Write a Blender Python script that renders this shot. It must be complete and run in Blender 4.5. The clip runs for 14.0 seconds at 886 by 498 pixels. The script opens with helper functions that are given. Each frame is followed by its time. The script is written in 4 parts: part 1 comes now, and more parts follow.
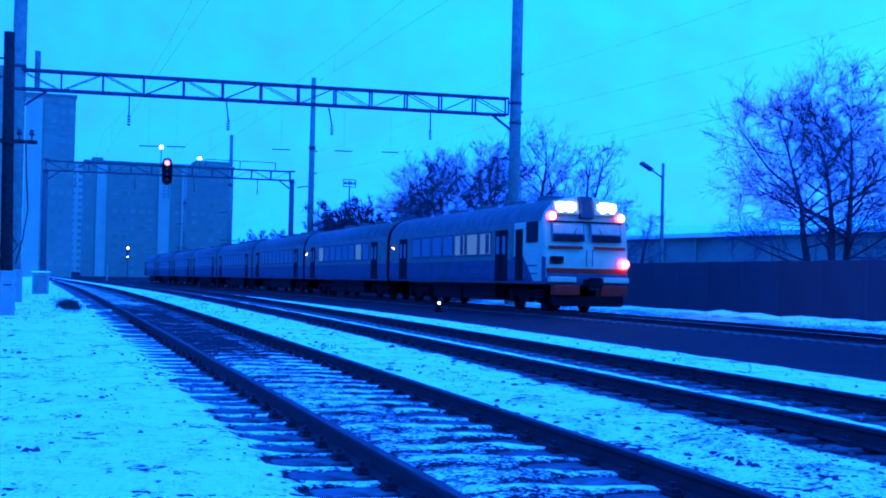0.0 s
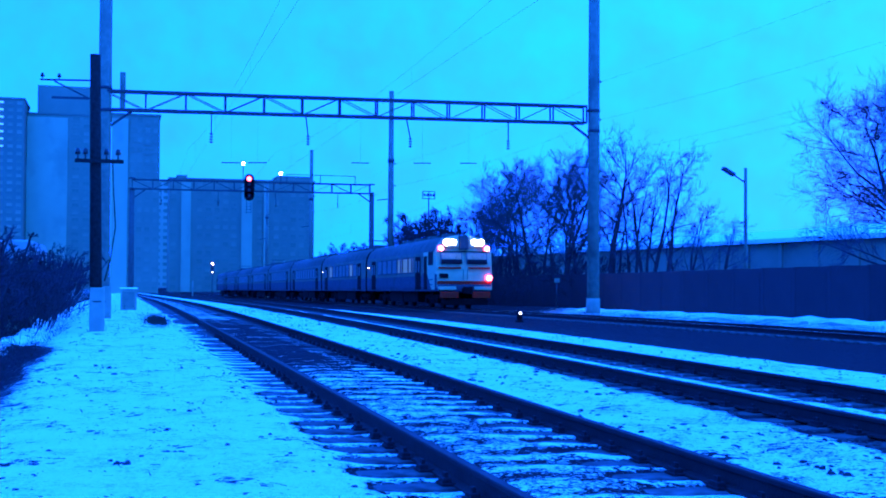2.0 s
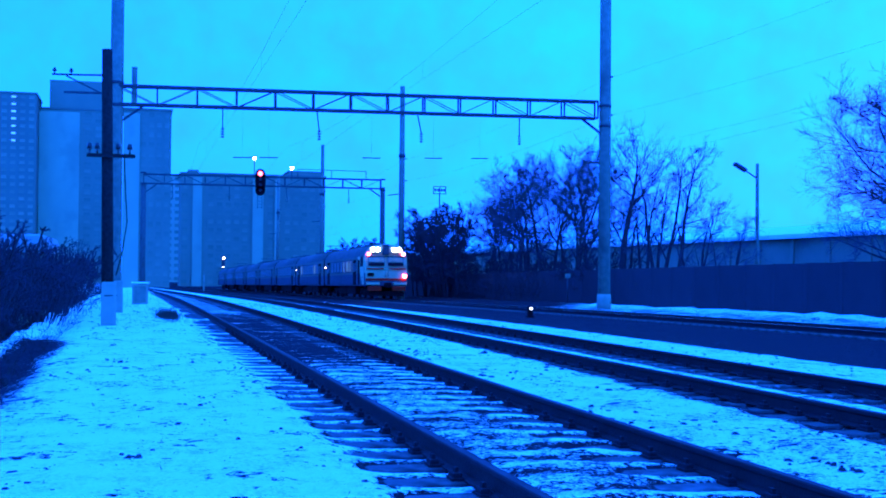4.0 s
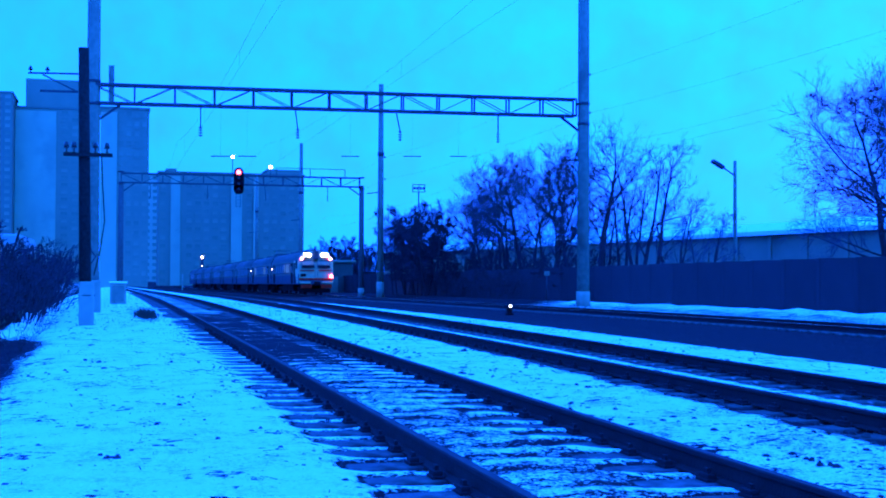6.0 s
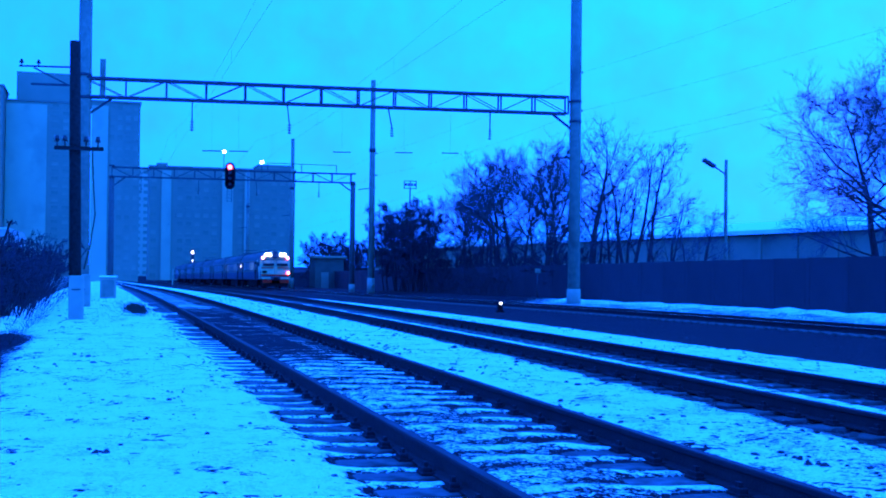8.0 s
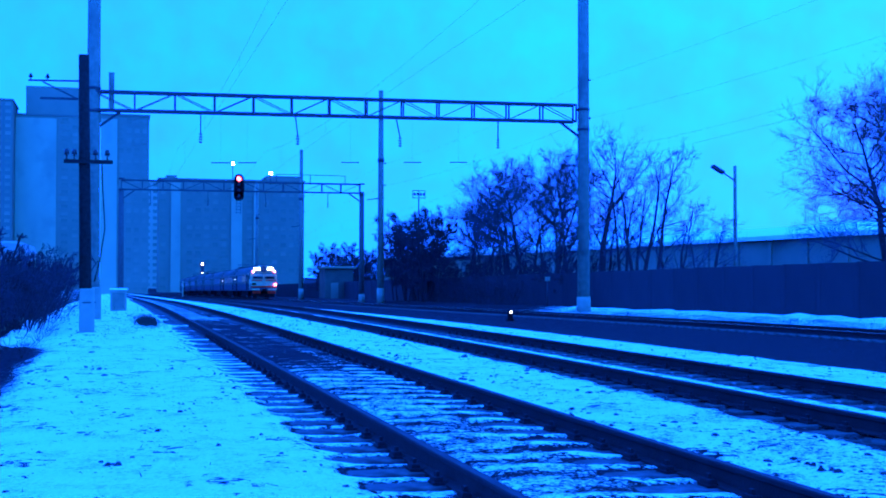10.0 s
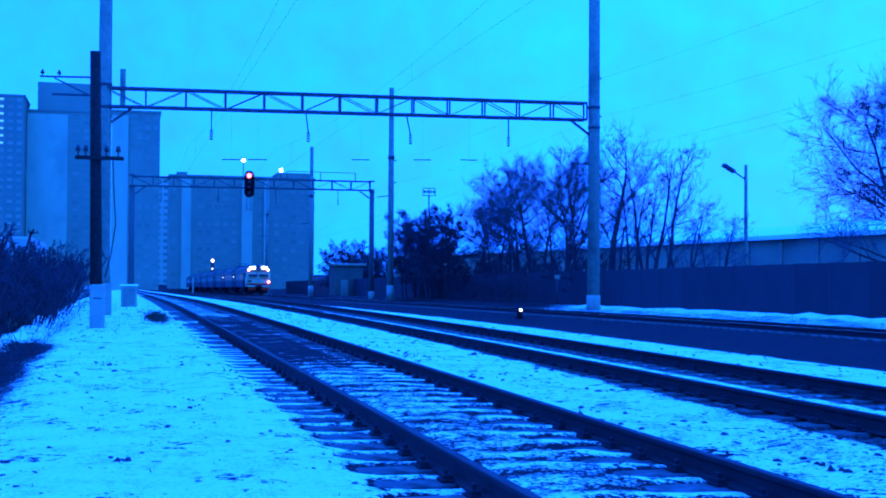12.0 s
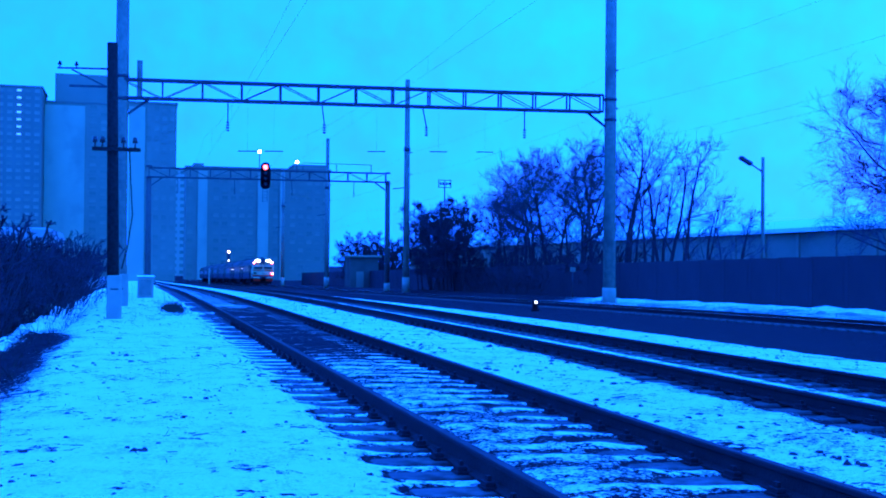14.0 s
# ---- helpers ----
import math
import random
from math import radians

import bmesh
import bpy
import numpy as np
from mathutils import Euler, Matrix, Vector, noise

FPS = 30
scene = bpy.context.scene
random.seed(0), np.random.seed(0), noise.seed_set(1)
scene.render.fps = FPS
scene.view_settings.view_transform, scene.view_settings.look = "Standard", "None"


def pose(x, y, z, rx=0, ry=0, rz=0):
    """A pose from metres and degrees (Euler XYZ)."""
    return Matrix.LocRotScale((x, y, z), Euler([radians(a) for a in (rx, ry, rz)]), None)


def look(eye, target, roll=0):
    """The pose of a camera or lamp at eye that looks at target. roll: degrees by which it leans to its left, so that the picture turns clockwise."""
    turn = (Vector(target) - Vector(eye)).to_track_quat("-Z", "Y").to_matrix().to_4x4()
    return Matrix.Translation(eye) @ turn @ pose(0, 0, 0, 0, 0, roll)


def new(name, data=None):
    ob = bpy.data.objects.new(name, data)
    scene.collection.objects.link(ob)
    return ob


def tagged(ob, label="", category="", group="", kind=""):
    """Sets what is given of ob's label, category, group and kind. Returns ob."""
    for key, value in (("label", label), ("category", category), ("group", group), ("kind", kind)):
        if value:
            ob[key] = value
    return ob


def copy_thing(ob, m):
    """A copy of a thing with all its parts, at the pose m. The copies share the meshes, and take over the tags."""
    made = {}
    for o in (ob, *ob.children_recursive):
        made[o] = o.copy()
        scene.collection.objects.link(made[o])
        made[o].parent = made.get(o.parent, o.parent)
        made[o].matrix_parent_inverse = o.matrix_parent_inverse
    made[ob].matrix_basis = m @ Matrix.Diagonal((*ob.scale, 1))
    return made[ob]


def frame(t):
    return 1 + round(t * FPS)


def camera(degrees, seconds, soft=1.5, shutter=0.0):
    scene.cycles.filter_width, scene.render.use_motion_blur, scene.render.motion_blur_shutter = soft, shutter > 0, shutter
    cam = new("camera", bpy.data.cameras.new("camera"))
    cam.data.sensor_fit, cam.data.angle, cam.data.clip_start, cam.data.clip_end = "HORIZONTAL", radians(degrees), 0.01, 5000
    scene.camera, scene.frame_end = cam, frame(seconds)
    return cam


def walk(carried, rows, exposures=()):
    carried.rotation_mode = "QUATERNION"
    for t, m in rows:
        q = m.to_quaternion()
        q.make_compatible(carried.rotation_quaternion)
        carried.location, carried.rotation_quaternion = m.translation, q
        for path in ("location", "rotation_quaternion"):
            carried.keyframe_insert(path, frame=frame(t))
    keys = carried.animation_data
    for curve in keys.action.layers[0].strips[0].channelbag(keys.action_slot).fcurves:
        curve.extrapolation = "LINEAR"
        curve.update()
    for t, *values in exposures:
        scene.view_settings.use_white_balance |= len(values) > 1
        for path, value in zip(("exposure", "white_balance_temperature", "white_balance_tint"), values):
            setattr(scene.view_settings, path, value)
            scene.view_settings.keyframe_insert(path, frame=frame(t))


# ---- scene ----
cam = camera(41.4, 14.0, 1.8)
EYE = (0.0, 0.0, 1.15)
# seconds, yaw, pitch, lean
TURNS = (
    (0, -19.295, 0.888, 1.348),
    (0.5, -16.820, 1.246, 0.621),
    (1, -15.765, 1.025, 0.315),
    (1.5, -15.232, 1.555, 0.397),
    (2, -15.375, 1.346, 0.382),
    (2.5, -15.542, 1.620, 0.723),
    (3, -14.945, 0.963, 0.643),
    (5.5, -14.868, 1.383, 0.415),
    (6, -15.863, 1.018, 0.258),
    (6.5, -16.004, 0.798, 0.531),
    (7, -16.024, 0.778, 0.784),
    (7.5, -16.276, 0.802, 0.747),
    (10.0, -15.847, 1.307, 0.087),
    (10.5, -14.971, 1.497, 0.501),
    (11.0, -14.990, 0.938, 0.416),
    (11.5, -15.479, 1.212, 0.449),
    (12.0, -15.365, 1.190, 0.370),
    (12.5, -15.378, 1.257, 0.487),
    (13.0, -14.922, 1.152, 0.392),
    (13.5, -14.843, 1.118, 0.549),
    (14.0, -14.606, 0.792, 0.550),
)


def handheld(yaw, pitch, lean):
    return Matrix.Translation(EYE) @ pose(0, 0, 0, 90 + pitch, 0, yaw) @ pose(0, 0, 0, 0, 0, lean)


walk(cam, [(t, handheld(a, b, c)) for t, a, b, c in TURNS])

# ---- dusk under an overcast winter sky ----
world = bpy.data.worlds.new("dusk_sky")
scene.world = world
world.use_nodes = True
wt = world.node_tree
wt.nodes.clear()
w_out = wt.nodes.new("ShaderNodeOutputWorld")
w_sky = wt.nodes.new("ShaderNodeTexSky")
w_sky.sky_type = "NISHITA"
w_sky.sun_disc = False
w_sky.sun_elevation = radians(6)
w_sky.sun_rotation = radians(70)
w_sky.dust_density = 3.0
w_b1 = wt.nodes.new("ShaderNodeBackground")
w_b1.inputs["Strength"].default_value = 0.004
wt.links.new(w_sky.outputs["Color"], w_b1.inputs["Color"])
w_tc = wt.nodes.new("ShaderNodeTexCoord")
w_noise = wt.nodes.new("ShaderNodeTexNoise")
w_noise.inputs["Scale"].default_value = 2.2
w_noise.inputs["Detail"].default_value = 3.0
wt.links.new(w_tc.outputs["Generated"], w_noise.inputs["Vector"])
w_ramp = wt.nodes.new("ShaderNodeValToRGB")
w_ramp.color_ramp.elements[0].position = 0.3
w_ramp.color_ramp.elements[0].color = (0.026, 0.52, 6.0, 1)
w_ramp.color_ramp.elements[1].position = 0.7
w_ramp.color_ramp.elements[1].color = (0.010, 0.74, 6.8, 1)
w_fine = wt.nodes.new("ShaderNodeTexNoise")
w_fine.inputs["Scale"].default_value = 30.0
w_fine.inputs["Detail"].default_value = 4.0
wt.links.new(w_tc.outputs["Generated"], w_fine.inputs["Vector"])
w_mix = wt.nodes.new("ShaderNodeMix")
w_mix.inputs["Factor"].default_value = 0.5
wt.links.new(w_noise.outputs["Fac"], w_mix.inputs["A"])
wt.links.new(w_fine.outputs["Fac"], w_mix.inputs["B"])
wt.links.new(w_mix.outputs["Result"], w_ramp.inputs["Fac"])
w_b2 = wt.nodes.new("ShaderNodeBackground")
# the cloud is a little brighter towards the hidden sun and overhead
w_xyz = wt.nodes.new("ShaderNodeSeparateXYZ")
wt.links.new(w_tc.outputs["Generated"], w_xyz.inputs[0])
w_sum = wt.nodes.new("ShaderNodeMath")
w_sum.operation = "ADD"
wt.links.new(w_xyz.outputs["X"], w_sum.inputs[0])
wt.links.new(w_xyz.outputs["Z"], w_sum.inputs[1])
w_rng = wt.nodes.new("ShaderNodeMapRange")
w_rng.inputs["From Min"].default_value = -0.1
w_rng.inputs["From Max"].default_value = 0.9
w_rng.inputs["To Min"].default_value = 0.92
w_rng.inputs["To Max"].default_value = 1.22
wt.links.new(w_sum.outputs[0], w_rng.inputs["Value"])
wt.links.new(w_rng.outputs["Result"], w_b2.inputs["Strength"])
wt.links.new(w_ramp.outputs["Color"], w_b2.inputs["Color"])
w_add = wt.nodes.new("ShaderNodeAddShader")
wt.links.new(w_b1.outputs[0], w_add.inputs[0])
wt.links.new(w_b2.outputs[0], w_add.inputs[1])
wt.links.new(w_add.outputs[0], w_out.inputs["Surface"])

sun_data = bpy.data.lights.new("sun", "SUN")
sun_data.energy = 0.9
sun_data.angle = radians(40)
sun_data.color = (0.012, 0.39, 1.0)
sun = new("sun", sun_data)
sun.matrix_world = look((60, -40, 60), (0, 30, 0))
scene.view_settings.exposure = 0.0


# ---- materials ----
def material(name, base, rough=0.8, metal=0.0, second=None, scale=3.0, detail=6.0, bump=0.0, bump_scale=40.0,
             spots=None, spot_scale=0.6, spot_at=0.55, vary=0.0):
    """Principled surface: base and second colours mixed by noise, wide spots of a third, fine relief."""
    m = bpy.data.materials.new(name)
    m.use_nodes = True
    nt = m.node_tree
    bs = nt.nodes["Principled BSDF"]
    bs.inputs["Roughness"].default_value = rough
    bs.inputs["Metallic"].default_value = metal
    bs.inputs["Specular IOR Level"].default_value = 0.08 if rough > 0.7 else 0.35
    geo = nt.nodes.new("ShaderNodeTexCoord")
    col = nt.nodes.new("ShaderNodeRGB")
    col.outputs[0].default_value = (*base, 1)
    last = col.outputs[0]

    def mixed(fac, a, b):
        mx = nt.nodes.new("ShaderNodeMix")
        mx.data_type = "RGBA"
        nt.links.new(fac, mx.inputs[0])
        nt.links.new(a, mx.inputs[6])
        if isinstance(b, tuple):
            mx.inputs[7].default_value = (*b, 1)
        else:
            nt.links.new(b, mx.inputs[7])
        return mx.outputs[2]

    def noisy(sc, det, lo, hi):
        n = nt.nodes.new("ShaderNodeTexNoise")
        n.inputs["Scale"].default_value = sc
        n.inputs["Detail"].default_value = det
        nt.links.new(geo.outputs["Object"], n.inputs["Vector"])
        r = nt.nodes.new("ShaderNodeMapRange")
        r.inputs["From Min"].default_value = lo
        r.inputs["From Max"].default_value = hi
        nt.links.new(n.outputs["Fac"], r.inputs["Value"])
        return r.outputs["Result"]

    if second:
        last = mixed(noisy(scale, detail, 0.35, 0.65), last, second)
    if spots:
        last = mixed(noisy(spot_scale, 4.0, spot_at, spot_at + 0.12), last, spots)
    if vary:
        oi = nt.nodes.new("ShaderNodeObjectInfo")
        r = nt.nodes.new("ShaderNodeMapRange")
        r.inputs["To Min"].default_value = 1 - vary
        r.inputs["To Max"].default_value = 1 + vary
        nt.links.new(oi.outputs["Random"], r.inputs["Value"])
        h = nt.nodes.new("ShaderNodeHueSaturation")
        nt.links.new(r.outputs["Result"], h.inputs["Value"])
        nt.links.new(last, h.inputs["Color"])
        last = h.outputs["Color"]
    nt.links.new(last, bs.inputs["Base Color"])
    if bump:
        n = nt.nodes.new("ShaderNodeTexNoise")
        n.inputs["Scale"].default_value = bump_scale
        n.inputs["Detail"].default_value = 5.0
        nt.links.new(geo.outputs["Object"], n.inputs["Vector"])
        b = nt.nodes.new("ShaderNodeBump")
        b.inputs["Strength"].default_value = bump
        b.inputs["Distance"].default_value = 0.02
        nt.links.new(n.outputs["Fac"], b.inputs["Height"])
        nt.links.new(b.outputs["Normal"], bs.inputs["Normal"])
    return m


def glow(name, colour, strength, base=None):
    m = bpy.data.materials.new(name)
    m.use_nodes = True
    bs = m.node_tree.nodes["Principled BSDF"]
    bs.inputs["Base Color"].default_value = (*(base or colour), 1)
    bs.inputs["Emission Color"].default_value = (*colour, 1)
    bs.inputs["Emission Strength"].default_value = strength
    return m


def glass(name, tint=(0.03, 0.035, 0.04)):
    m = bpy.data.materials.new(name)
    m.use_nodes = True
    bs = m.node_tree.nodes["Principled BSDF"]
    bs.inputs["Base Color"].default_value = (*tint, 1)
    bs.inputs["Roughness"].default_value = 0.3
    bs.inputs["Specular IOR Level"].default_value = 0.25
    return m


RAIL = material("rusty_rail", (0.028, 0.017, 0.02), 0.75, 0.0, (0.04, 0.023, 0.024), 6.0, bump=0.3)
RAIL_TOP = material("worn_rail_head", (0.05, 0.042, 0.045), 0.72, 0.0, (0.03, 0.024, 0.026), 3.0)
RAIL_BRIGHT = material("polished_rail_head", (0.42, 0.42, 0.43), 0.45, 0.6, (0.30, 0.30, 0.31), 2.0)
CONCRETE = material("weathered_concrete", (0.24, 0.225, 0.155), 0.9, 0, (0.18, 0.17, 0.12), 4.0, bump=0.4, spots=(0.14, 0.13, 0.095))
SLEEPER = material("snow_dusted_sleeper", (0.055, 0.048, 0.047), 0.9, 0, (0.13, 0.125, 0.12), 7.0, bump=0.5, vary=0.15, spots=(0.10, 0.09, 0.095), spot_scale=2.0)
SLEEPER_DARK = material("dirty_sleeper", (0.10, 0.09, 0.085), 0.9, 0, (0.05, 0.045, 0.04), 6.0, bump=0.5, vary=0.15,
                        spots=(0.3, 0.3, 0.31), spot_scale=3.0, spot_at=0.66)
STEEL = material("painted_steel", (0.06, 0.055, 0.06), 0.7, 0.1, (0.04, 0.036, 0.04), 8.0)
DARK_WOOD = material("tarred_wood", (0.03, 0.026, 0.024), 0.9, 0, (0.015, 0.014, 0.013), 12.0, bump=0.5)
BARK = material("winter_bark", (0.055, 0.042, 0.048), 0.95, 0, (0.035, 0.027, 0.031), 10.0, bump=0.4)
# twig colour lifted and tinted blue, with the haze painted in
TWIG = material("bare_twigs", (0.10, 0.085, 0.12), 0.95, 0, (0.07, 0.06, 0.085), 1.5)
SNOW = material("fresh_snow", (0.92, 0.93, 0.94), 0.85, 0, (0.86, 0.87, 0.89), 2.0, bump=0.5, bump_scale=12)
STONE = material("ballast_stone", (0.06, 0.058, 0.055), 0.9, 0, (0.03, 0.03, 0.03), 9.0)
GRASS = material("dead_grass", (0.05, 0.043, 0.034), 0.95, 0, (0.025, 0.022, 0.018), 9.0)
WEATHERED_POST = material("weathered_grey_post", (0.12, 0.11, 0.095), 0.9, 0, (0.085, 0.08, 0.07), 5.0, bump=.3)
BRAMBLE = material("dark_bramble_stems", (0.066, 0.05, 0.068), 0.95, 0, (0.042, 0.033, 0.044), 1.5)
PORCELAIN = material("brown_insulator", (0.05, 0.03, 0.025), 0.3)
LAMP_WHITE = glow("lit_headlight", (1.0, 0.93, 0.85), 40.0)
LAMP_RED = glow("lit_red_lamp", (1.0, 0.25, 0.22), 22.0)
LAMP_BUFFER = glow("lit_marker_lamp", (1.0, 0.62, 0.55), 18.0)
LAMP_SIGNAL = glow("signal_lamp", (1.0, 0.42, 0.5), 4.0)
LAMP_WARM = glow("distant_warm_lamp", (1.0, 0.8, 0.72), 14.0)
LAMP_COLD = glow("distant_lamp", (0.85, 0.95, 1.0), 8.0)


# ---- mesh helpers ----
def box(bm, x0, x1, y0, y1, z0, z1, bevel=0.0, m=None):
    r = bmesh.ops.create_cube(bm, size=1.0)
    vs = r["verts"]
    for v in vs:
        v.co = Vector(((x0 + x1) / 2 + v.co.x * (x1 - x0), (y0 + y1) / 2 + v.co.y * (y1 - y0), (z0 + z1) / 2 + v.co.z * (z1 - z0)))
        if m:
            v.co = m @ v.co
    if bevel:
        es = list({e for v in vs for e in v.link_edges})
        bmesh.ops.bevel(bm, geom=es, offset=bevel, segments=2, affect="EDGES", profile=0.6)


def tube(bm, p0, p1, r0, r1, n=8, caps=True):
    p0, p1 = Vector(p0), Vector(p1)
    d = (p1 - p0).normalized()
    a = d.orthogonal().normalized()
    b = d.cross(a)
    ring = []
    for p, r in ((p0, r0), (p1, r1)):
        ring.append([bm.verts.new(p + r * (a * math.cos(2 * math.pi * i / n) + b * math.sin(2 * math.pi * i / n))) for i in range(n)])
    for i in range(n):
        j = (i + 1) % n
        bm.faces.new((ring[0][i], ring[0][j], ring[1][j], ring[1][i])).smooth = n > 5
    if caps:
        bm.faces.new(ring[0][::-1])
        bm.faces.new(ring[1])


def mesh_of(name, bm, *materials):
    me = bpy.data.meshes.new(name)
    bmesh.ops.recalc_face_normals(bm, faces=bm.faces)
    bm.to_mesh(me)
    bm.free()
    for m in materials:
        me.materials.append(m)
    return me


def part(name, bm, mat, parent, label="", at=None):
    ob = new(name, mesh_of(name, bm, mat))
    ob.parent = parent
    if at is not None:
        ob.matrix_basis = at
    return tagged(ob, label) if label else ob


def piece(name, me, parent, at):
    ob = new(name, me)
    ob.parent = parent
    ob.matrix_basis = at
    return ob


def boxes(*rows):
    bm = bmesh.new()
    for r in rows:
        box(bm, *r)
    return bm


def tubes(*rows):
    bm = bmesh.new()
    for r in rows:
        tube(bm, *r)
    return bm


# ---- levels of the ground and of the tracks ----
def soft_slope(y, start, width):
    s = (min(y, 420.0) - start) / width
    return width * (s if s > 30 else math.log1p(math.exp(s)))


def fall_left(y):
    return -0.0135 * soft_slope(y, 45, 12)


def fall_right(y):
    return -0.0129 * soft_slope(y, 25, 8)


def fall(x, y):
    k = min(1, max(0, (x - 4) / 11))
    return (1 - k) * fall_left(y) + k * fall_right(y)


TRACKS = (2.883, 0.0), (6.81, 0.02), (19.3, -0.20)  # centre line, level of the rail heads


def head_level(track, y):
    x, z = TRACKS[track]
    return z + fall(x, y)


# across the line: x, level, snow cover
BANK_AND_PATH = (
    (-3000, -4, .9), (-60, -4.2, .8), (-14, -3.0, .35), (-7, -2.0, .2), (-4, -1.1, .15), (-2.5, -.36, .1),
    (-2.25, -.18, .25), (-2.12, -.13, .72), (-2.0, -.15, .55), (-1.8, -.24, .15), (-1.45, -.2, .2),
    (-1.2, -.14, .4), (-.95, -.11, .8), (-.6, -.09, .98), (.6, -.09, 1), (1.2, -.10, 1), (1.42, -.12, .92),
)
TWO_TRACKS = (
    (1.55, -.165, .24), (1.8, -.175, .22), (2.0, -.175, .22), (2.2, -.145, .40), (2.45, -.125, .52),
    (2.95, -.125, .50), (3.25, -.145, .34), (3.55, -.165, .22), (3.8, -.175, .66), (4.1, -.12, .95),
    (4.8, -.1, .96), (5.3, -.11, .95), (5.62, -.105, .85), (5.84, -.15, .25), (6.12, -.165, .2), (6.28, -.095, .84),
    (6.86, -.095, .8), (7.04, -.14, .2), (7.5, -.175, .22), (7.7, -.175, .3), (7.9, -.16, .92),
)
FAR_SIDE = (
    (9.5, -.2, .97), (10.7, -.22, .88), (11.3, -.3, .12), (14, -.4, .04), (17.5, -.4, .04), (18.2, -.4, .22),
    (18.9, -.4, .05), (20.3, -.4, .05), (20.6, -.38, .3), (21.6, -.32, .5), (22.6, -.25, .55), (23.5, -.20, .58), (24.0, -.11, .96), (24.8, -.1, .97), (26, -.22, .9),
    (28, -.35, .6), (60, -.4, .6), (300, -.4, .9), (3000, -.4, .9),
)
SECTION = BANK_AND_PATH + TWO_TRACKS + FAR_SIDE


def section(x, k):
    for a, b in zip(SECTION, SECTION[1:]):
        if x <= b[0]:
            f = (x - a[0]) / (b[0] - a[0])
            return a[k] + f * (b[k] - a[k])
    return SECTION[-1][k]


def ground_level(x, y):
    return section(x, 1) + fall(x, y)


def ground_material():
    m = bpy.data.materials.new("snow_over_ballast")
    m.use_nodes = True
    nt = m.node_tree
    L, N = nt.links.new, nt.nodes.new
    bs = nt.nodes["Principled BSDF"]
    bs.inputs["Roughness"].default_value = 0.95
    bs.inputs["Specular IOR Level"].default_value = 0.05
    tc = N("ShaderNodeTexCoord")
    at = N("ShaderNodeAttribute")
    at.attribute_name = "snow"

    def nz(scale, detail, rough=0.6):
        n = N("ShaderNodeTexNoise")
        n.inputs["Scale"].default_value = scale
        n.inputs["Detail"].default_value = detail
        n.inputs["Roughness"].default_value = rough
        L(tc.outputs["Object"], n.inputs["Vector"])
        return n.outputs["Fac"]

    def math_node(op, a, b):
        n = N("ShaderNodeMath")
        n.operation = op
        for i, v in enumerate((a, b)):
            if isinstance(v, float):
                n.inputs[i].default_value = v
            else:
                L(v, n.inputs[i])
        return n.outputs[0]

    # cover minus noise of two sizes, with a sharp edge
    both = math_node("ADD", math_node("MULTIPLY", nz(1.3, 6.0), 0.22), math_node("MULTIPLY", nz(9.0, 6.0, 0.7), 0.36))
    both = math_node("ADD", both, math_node("MULTIPLY", nz(32.0, 3.0, 0.65), 0.42))
    stretched = N("ShaderNodeMapRange")
    stretched.inputs["From Min"].default_value = 0.33
    stretched.inputs["From Max"].default_value = 0.67
    L(both, stretched.inputs["Value"])
    # small dirty specks that cluster
    speck = N("ShaderNodeMapRange")
    speck.inputs["From Min"].default_value = 0.60
    speck.inputs["From Max"].default_value = 0.64
    L(math_node("ADD", math_node("MULTIPLY", nz(10.0, 5.0, 0.65), 0.62), math_node("MULTIPLY", nz(1.6, 4.0), 0.45)), speck.inputs["Value"])
    gap = math_node("SUBTRACT", at.outputs["Fac"], stretched.outputs["Result"])
    gap = math_node("SUBTRACT", gap, math_node("MULTIPLY", speck.outputs["Result"], 0.75))
    edge = N("ShaderNodeMapRange")
    edge.inputs["From Min"].default_value = -0.08
    edge.inputs["From Max"].default_value = 0.10
    L(gap, edge.inputs["Value"])
    snow = N("ShaderNodeMix")
    snow.data_type = "RGBA"
    snow.inputs[6].default_value = (0.82, 0.90, 0.82, 1)
    snow.inputs[7].default_value = (0.92, 0.97, 0.90, 1)
    L(nz(2.5, 5.0), snow.inputs[0])
    thin = N("ShaderNodeMapRange")
    thin.inputs["From Min"].default_value = 0.51
    thin.inputs["From Max"].default_value = 0.62
    dirt = math_node("ADD", math_node("MULTIPLY", nz(2.6, 8.0, 0.7), 0.42), math_node("MULTIPLY", nz(13.0, 5.0, 0.7), 0.28))
    L(math_node("ADD", dirt, math_node("MULTIPLY", nz(42.0, 3.0, 0.6), 0.30)), thin.inputs["Value"])
    worn = N("ShaderNodeMix")
    worn.data_type = "RGBA"
    worn.inputs[7].default_value = (0.40, 0.44, 0.46, 1)
    L(thin.outputs["Result"], worn.inputs[0])
    L(snow.outputs[2], worn.inputs[6])
    vor = N("ShaderNodeTexVoronoi")
    vor.inputs["Scale"].default_value = 22.0
    L(tc.outputs["Object"], vor.inputs["Vector"])
    stone = N("ShaderNodeMix")
    stone.data_type = "RGBA"
    stone.inputs[6].default_value = (0.010, 0.007, 0.009, 1)
    stone.inputs[7].default_value = (0.028, 0.020, 0.025, 1)
    L(vor.outputs["Distance"], stone.inputs[0])
    mx = N("ShaderNodeMix")
    mx.data_type = "RGBA"
    L(edge.outputs["Result"], mx.inputs[0])
    L(stone.outputs[2], mx.inputs[6])
    L(worn.outputs[2], mx.inputs[7])
    L(mx.outputs[2], bs.inputs["Base Color"])
